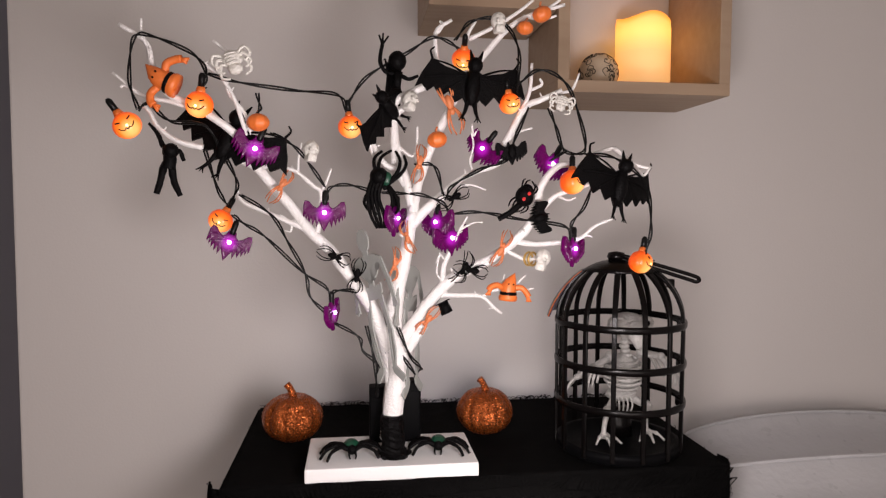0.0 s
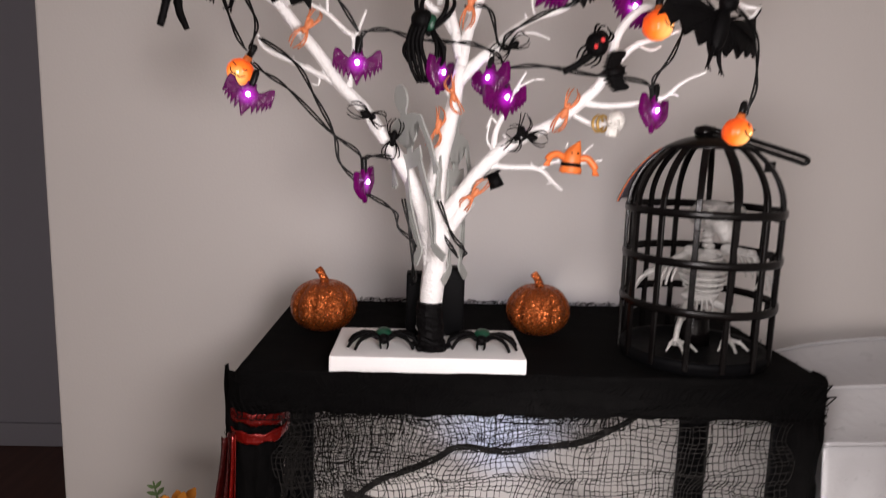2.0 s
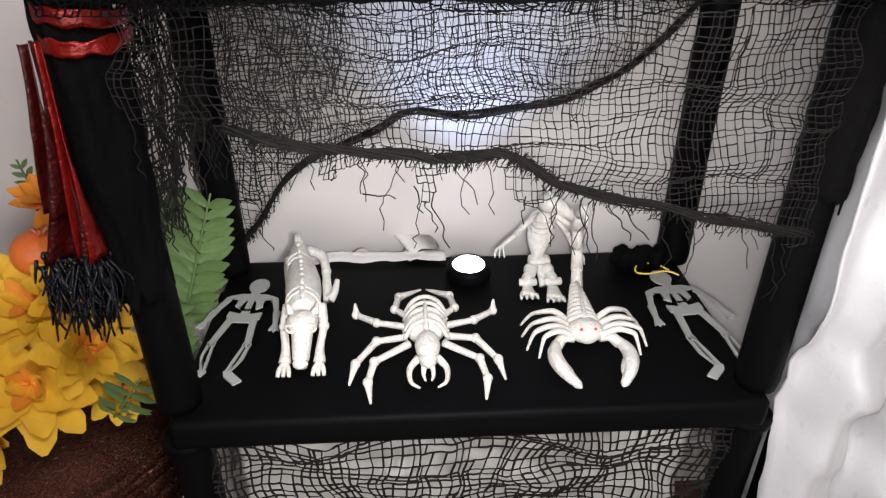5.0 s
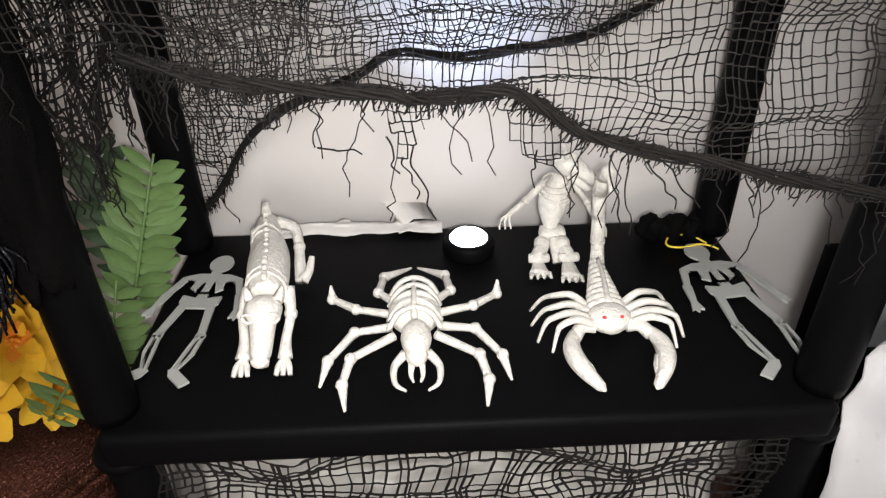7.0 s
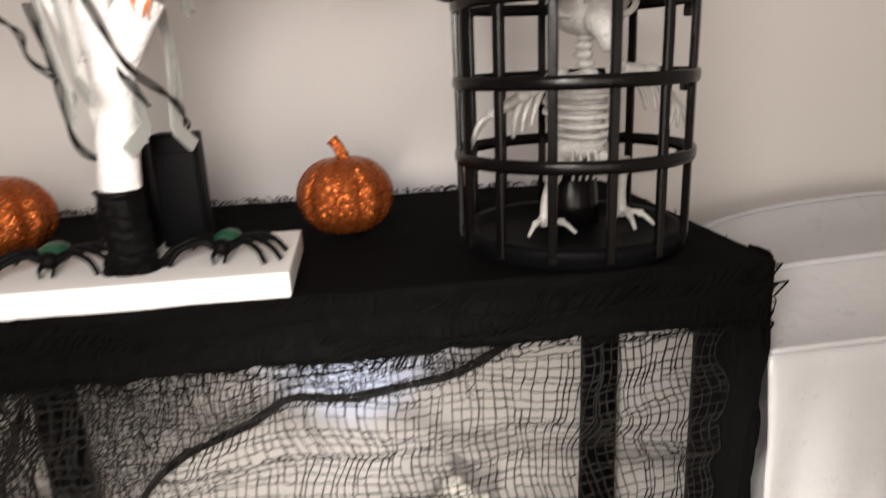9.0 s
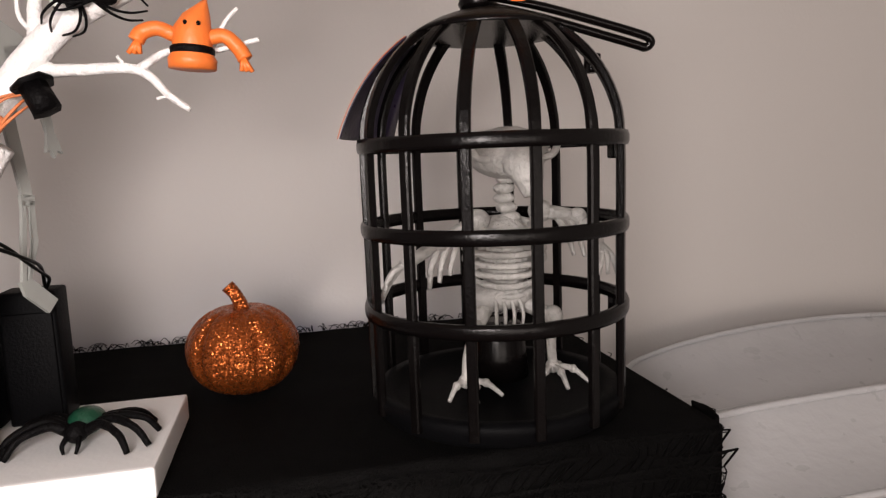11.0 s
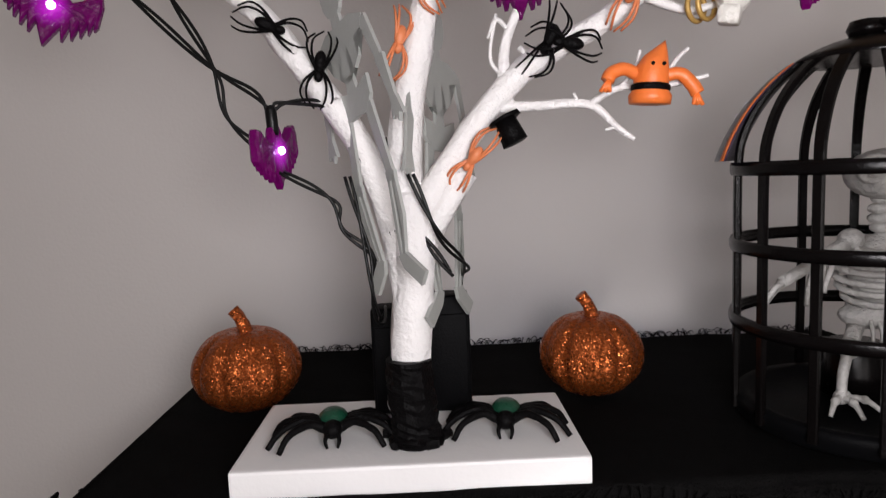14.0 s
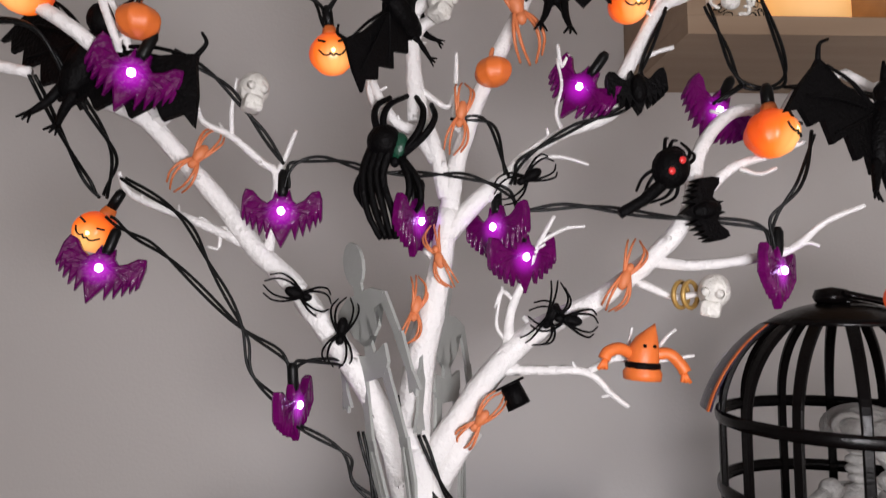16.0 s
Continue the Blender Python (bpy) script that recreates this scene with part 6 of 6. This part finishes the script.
# ---- covered chairs beside the shelf ----
def slipcover(name, label, x0, x1, yb, yf, z_rim, z_seam, arch, seed):
    ob = thing(name, label, "covered chair", "covered chairs")

    def cover(u, v):
        x = x0 + (x1 - x0) * u
        e = 1 - (2 * u - 1) ** 2
        zr = z_rim + arch * (e ** 0.5 - 0.75)
        zs = z_seam + 0.2 * arch * e
        if v < 0.12:
            t = v / 0.12
            return Vector((x, yb + 0.03 * (1 - t), zr - 0.05 * (1 - t) ** 2))
        if v < 0.4:
            t = (v - 0.12) / 0.28
            return Vector((x, yb + (yf - yb) * t, zr + (zs - zr) * t - 0.008 * math.sin(math.pi * t)))
        t = (v - 0.4) / 0.6
        fold = 0.018 * math.sin(u * 30 + seed + 3 * math.sin(t * 2.4)) + 0.014 * math.sin(u * 11 + t * 4.3) + 0.006 * math.sin(u * 60 + t * 9) + wob(x * 3 + t, t * 2.4, seed, 3.0, 0.05) + wob(x * 7 - t * 6, t * 5, seed + 3, 3.0, 0.014) + wob(x * 16 + t * 9, t * 4, seed + 6, 3.0, 0.005)
        return Vector((x + 0.03 * (u - 0.5) * t, yf - 0.006 - (fold + 0.018) * min(1, t * 2.5) - 0.02 * t, zs - t * (zs - 0.02)))
    sheet("cover", cover, 70, 80, SATIN, ob, 0.002)
    bm = bmesh.new()
    for v in (0.12, 0.40):
        tube(bm, [cover(u / 24, v) + Vector((0, -0.001, 0.001)) for u in range(25)], 0.0028, 0.0028, 6, 2)
    part("piping", bm, SATIN, ob, "bright seam of the satin cover")
    for x in (x0 + 0.05, x1 - 0.05):
        part("leg", box(bmesh.new(), (x - 0.015, yb - 0.06, 0.0), (x + 0.015, yb - 0.03, 0.5), 0.003), BLACK_PLASTIC, ob)
    return ob


slipcover("covered_chair", "chair under a white satin cover with hanging folds", 0.492, 0.98, 0.860, 0.780, 0.882, 0.848, 0.016, 2)
slipcover("covered_chair", "chair under a white satin cover standing against the wall", 0.548, 1.03, 1.030, 0.950, 0.885, 0.840, 0.045, 5)

# ---- red ribbon on the front post ----
rib = thing("red_ribbon", "shiny red foil ribbon tied round the draped post", "ribbon")
for k, (za, zb) in enumerate(((0.869, 0.881), (0.853, 0.864))):
    def band(u, v, za=za, zb=zb, k=k):
        a = math.pi * (1.12 * u - 0.04)
        return Vector((-0.113 - math.cos(a) * 0.031, 0.783 - math.sin(a) * 0.036, za + (zb - za) * v + 0.003 * math.sin(u * 5 + k * 2) + wob(u * 9, v, k, 1, 0.004)))
    sheet("band", band, 30, 6, RED, rib, 0.001)
for k, (xa, wa, xb, wb, zl) in enumerate(((-0.134, 0.008, -0.152, 0.020, 0.690), (-0.130, 0.006, -0.136, 0.010, 0.695), (-0.136, 0.009, -0.150, 0.012, 0.735))):
    def tail_fn(u, v, xa=xa, wa=wa, xb=xb, wb=wb, zl=zl, k=k):
        w = wa * 0.45 + (wb - wa * 0.45) * v ** 2.2
        x = xa + (xb - xa) * v ** 1.5 + (u - 0.5) * 2 * w
        return Vector((x, 0.748 - 0.005 * k + 0.006 * math.sin(u * 8 + v * 5 + k) * (0.3 + v), 0.862 - v * (0.862 - zl)))
    sheet("tail", tail_fn, 14, 24, RED if k == 1 else DARK_RED, rib, 0.0008)
bm = bmesh.new()
rt = random.Random(9)
for i in range(160):
    p = Vector((-0.155 + rt.uniform(-0.022, 0.03), 0.752 + rt.uniform(-0.018, 0.012), 0.70 + rt.uniform(-0.03, 0.0)))
    q = p + Vector((rt.uniform(-0.012, 0.012), rt.uniform(-0.012, 0.008), -rt.uniform(0.02, 0.06)))
    tube(bm, [p, (p + q) / 2 + Vector((rt.uniform(-0.008, 0.008), rt.uniform(-0.008, 0.008), 0)), q], 0.0018, 0.001, 3, 3)
tagged(link("tinsel_tuft", bm, TINSEL), "dark shiny tinsel tuft hanging below the ribbon", "tinsel", kind="stuff")

# ---- flower arrangement left of the shelf ----
basket = thing("wicker_basket", "dark brown glittery wicker basket beside the shelf", "basket")
bm = bmesh.new()
BX, BY = -0.335, 0.925
rb = random.Random(4)
for k in range(26):
    z = 0.012 + k * 0.0135
    rr = 0.105 + 0.045 * (k / 25) ** 0.8
    tube(bm, [(BX + rr * (1 + 0.02 * math.sin(i * 5.5 + k * math.pi)) * math.cos(i * math.pi / 20), BY + rr * (1 + 0.02 * math.sin(i * 5.5 + k * math.pi)) * math.sin(i * math.pi / 20), z) for i in range(41)], 0.0075, 0.0075, 6, 1, 0.15)
part("weave", bm, WICKER, basket)
bm = lathe(bmesh.new(), [(0.10, 0.004), (0.145, 0.35), (0.0, 0.352)], (BX, BY, 0), 30)
part("lining", bm, WICKER, basket)


def petal(bm, m, length, width, cup, n=6):
    rows = []
    for i in range(n + 1):
        t = i / n
        w = width * math.sin(math.pi * (0.10 + 0.87 * t)) ** 0.8 * (1 + 0.10 * math.sin(t * 17))
        row = []
        for s in (-1, -0.5, 0, 0.5, 1):
            row.append(bm.verts.new(m @ Vector((s * w, length * t, cup * t * t * length + 0.25 * w * s * s))))
        rows.append(row)
    for a, b in zip(rows, rows[1:]):
        for k in range(4):
            bm.faces.new((a[k], a[k + 1], b[k + 1], b[k]))


def flower(c, facing, r, seed, material=YELLOW, heart=AMBER):
    ob = thing("silk_flower", "large yellow silk flower with an orange heart in the basket", "flower", "silk flowers")
    rg = random.Random(seed)
    base = Vector(facing).to_track_quat("Z", "Y").to_matrix().to_4x4()
    base = Matrix.Translation(c) @ base
    for ring, cnt, k in ((0, 10, 1.0), (1, 9, 0.80), (2, 7, 0.52)):
        for i in range(cnt):
            bm = bmesh.new()
            a = 360 / cnt * i + ring * 22 + rg.uniform(-9, 9)
            m = base @ pose(0, 0, 0.004 * ring, 0, 0, a) @ pose(0, 0, 0, 8 + 22 * ring + rg.uniform(-12, 12), rg.uniform(-12, 12), 0)
            petal(bm, m, r * k * rg.uniform(0.88, 1.1), r * 0.26 * k * rg.uniform(0.85, 1.15), 0.25 - 0.1 * ring)
            part("petal", bm, material if ring < 2 or i % 2 else heart, ob)
    bm = bmesh.new()
    for i in range(26):
        d = base.to_3x3() @ Vector((rg.uniform(-1, 1), rg.uniform(-1, 1), 1.3)).normalized()
        p = Vector(c)
        tube(bm, [p, p + d * r * 0.3], 0.0016, 0.0022, 5)
    part("heart", bm, heart, ob, "orange stamens")
    return ob


flower((-0.311, 0.870, 0.462), (0.30, -0.75, 0.60), 0.080, 1)
flower((-0.245, 0.885, 0.500), (0.55, -0.65, 0.5), 0.062, 2)
flower((-0.385, 0.895, 0.520), (-0.15, -0.75, 0.65), 0.075, 3)
flower((-0.300, 0.905, 0.545), (0.15, -0.6, 0.8), 0.066, 4)
flower((-0.228, 0.890, 0.440), (0.7, -0.6, 0.35), 0.050, 5)
flower((-0.430, 0.880, 0.440), (-0.5, -0.8, 0.4), 0.070, 6)
flower((-0.262, 0.935, 0.655), (0.2, -0.5, 0.8), 0.040, 7, AMBER, AMBER)
flower((-0.255, 0.905, 0.560), (0.4, -0.5, 0.75), 0.050, 9)
flower((-0.375, 0.855, 0.400), (-0.1, -0.95, 0.2), 0.055, 8)
fruit = thing("orange_fruit", "orange artificial pomegranate among the flowers", "fruit")
bm = bmesh.new()
ball(bm, (-0.290, 0.925, 0.600), (0.027, 0.027, 0.025), seg=20, rings=12)
part("body", bm, ORANGE, fruit)
bm = bmesh.new()
for k in range(5):
    a = k * 1.257
    tube(bm, [(-0.280, 0.922, 0.622), (-0.276 + 0.008 * math.cos(a), 0.920 + 0.008 * math.sin(a), 0.634)], 0.004, 0.001, 5)
part("crown", bm, RUST, fruit)


def leaf_thing(c, d, length, width, n, material, label, seed, name="fern_leaf"):
    ob = thing(name, label, "leaf", "leaves")
    rg = random.Random(seed)
    d = Vector(d).normalized()
    side = d.cross(Vector((0.1, -1, 0.15))).normalized()
    up = side.cross(d).normalized()
    c = Vector(c)
    bm = bmesh.new()
    tube(bm, [c, c + d * length * 0.5 + up * 0.004, c + d * length * 0.97], 0.0022, 0.0012, 6)
    part("stalk", bm, material, ob)
    for i in range(n):
        t = 0.06 + 0.9 * i / n
        w = width * math.sin(math.pi * (0.18 + 0.72 * t)) ** 0.7
        for s in (-1, 1):
            bm = bmesh.new()
            ax = (side * s * 0.80 + d * 0.62 + up * rg.uniform(-0.15, 0.25)).normalized()
            nn = ax.cross(up).normalized()
            m = Matrix((( *nn, 0), (*ax, 0), (*up, 0), (0, 0, 0, 1))).transposed()
            m = Matrix.Translation(c + d * length * t) @ m
            petal(bm, m, w * rg.uniform(0.9, 1.08), w * 0.20, 0.12, 4)
            part("leaflet", bm, material, ob)
    return ob


leaf_thing((-0.168, 0.955, 0.470), (0.32, 0.08, 0.94), 0.19, 0.050, 12, LEAF, "green silk fern leaf standing behind the front post", 1)
leaf_thing((-0.165, 0.985, 0.490), (-0.05, 0.05, 0.95), 0.17, 0.05, 9, DARK_LEAF, "dark green silk leaf behind the flowers", 2)
leaf_thing((-0.235, 0.865, 0.41), (0.55, -0.2, 0.75), 0.10, 0.04, 5, LEAF, "grey green silk leaf under the yellow flowers", 3)
leaf_thing((-0.285, 0.955, 0.565), (0.15, 0.0, 0.95), 0.08, 0.03, 5, DARK_LEAF, "dark green leaves under the small flower", 4)
leaf_thing((-0.290, 0.965, 0.640), (-0.25, 0.0, 0.95), 0.055, 0.016, 5, LEAF, "small green sprig above the flowers", 5)
leaf_thing((-0.20, 0.93, 0.40), (0.25, 0.1, 0.9), 0.13, 0.045, 7, LEAF, "green silk leaf beside the basket", 6)
for k, pts in enumerate(([(-0.34, 0.95, 0.54), (-0.39, 0.94, 0.57), (-0.44, 0.93, 0.63)], [(-0.33, 0.95, 0.54), (-0.375, 0.95, 0.58), (-0.385, 0.95, 0.63)], [(-0.35, 0.93, 0.53), (-0.42, 0.90, 0.555), (-0.47, 0.89, 0.575)])):
    tagged(link("dry_twig", tube(bmesh.new(), pts, 0.0018, 0.001, 5), DARK_LEAF), "thin dark twig sticking out of the flowers", "twig", "dry twigs")
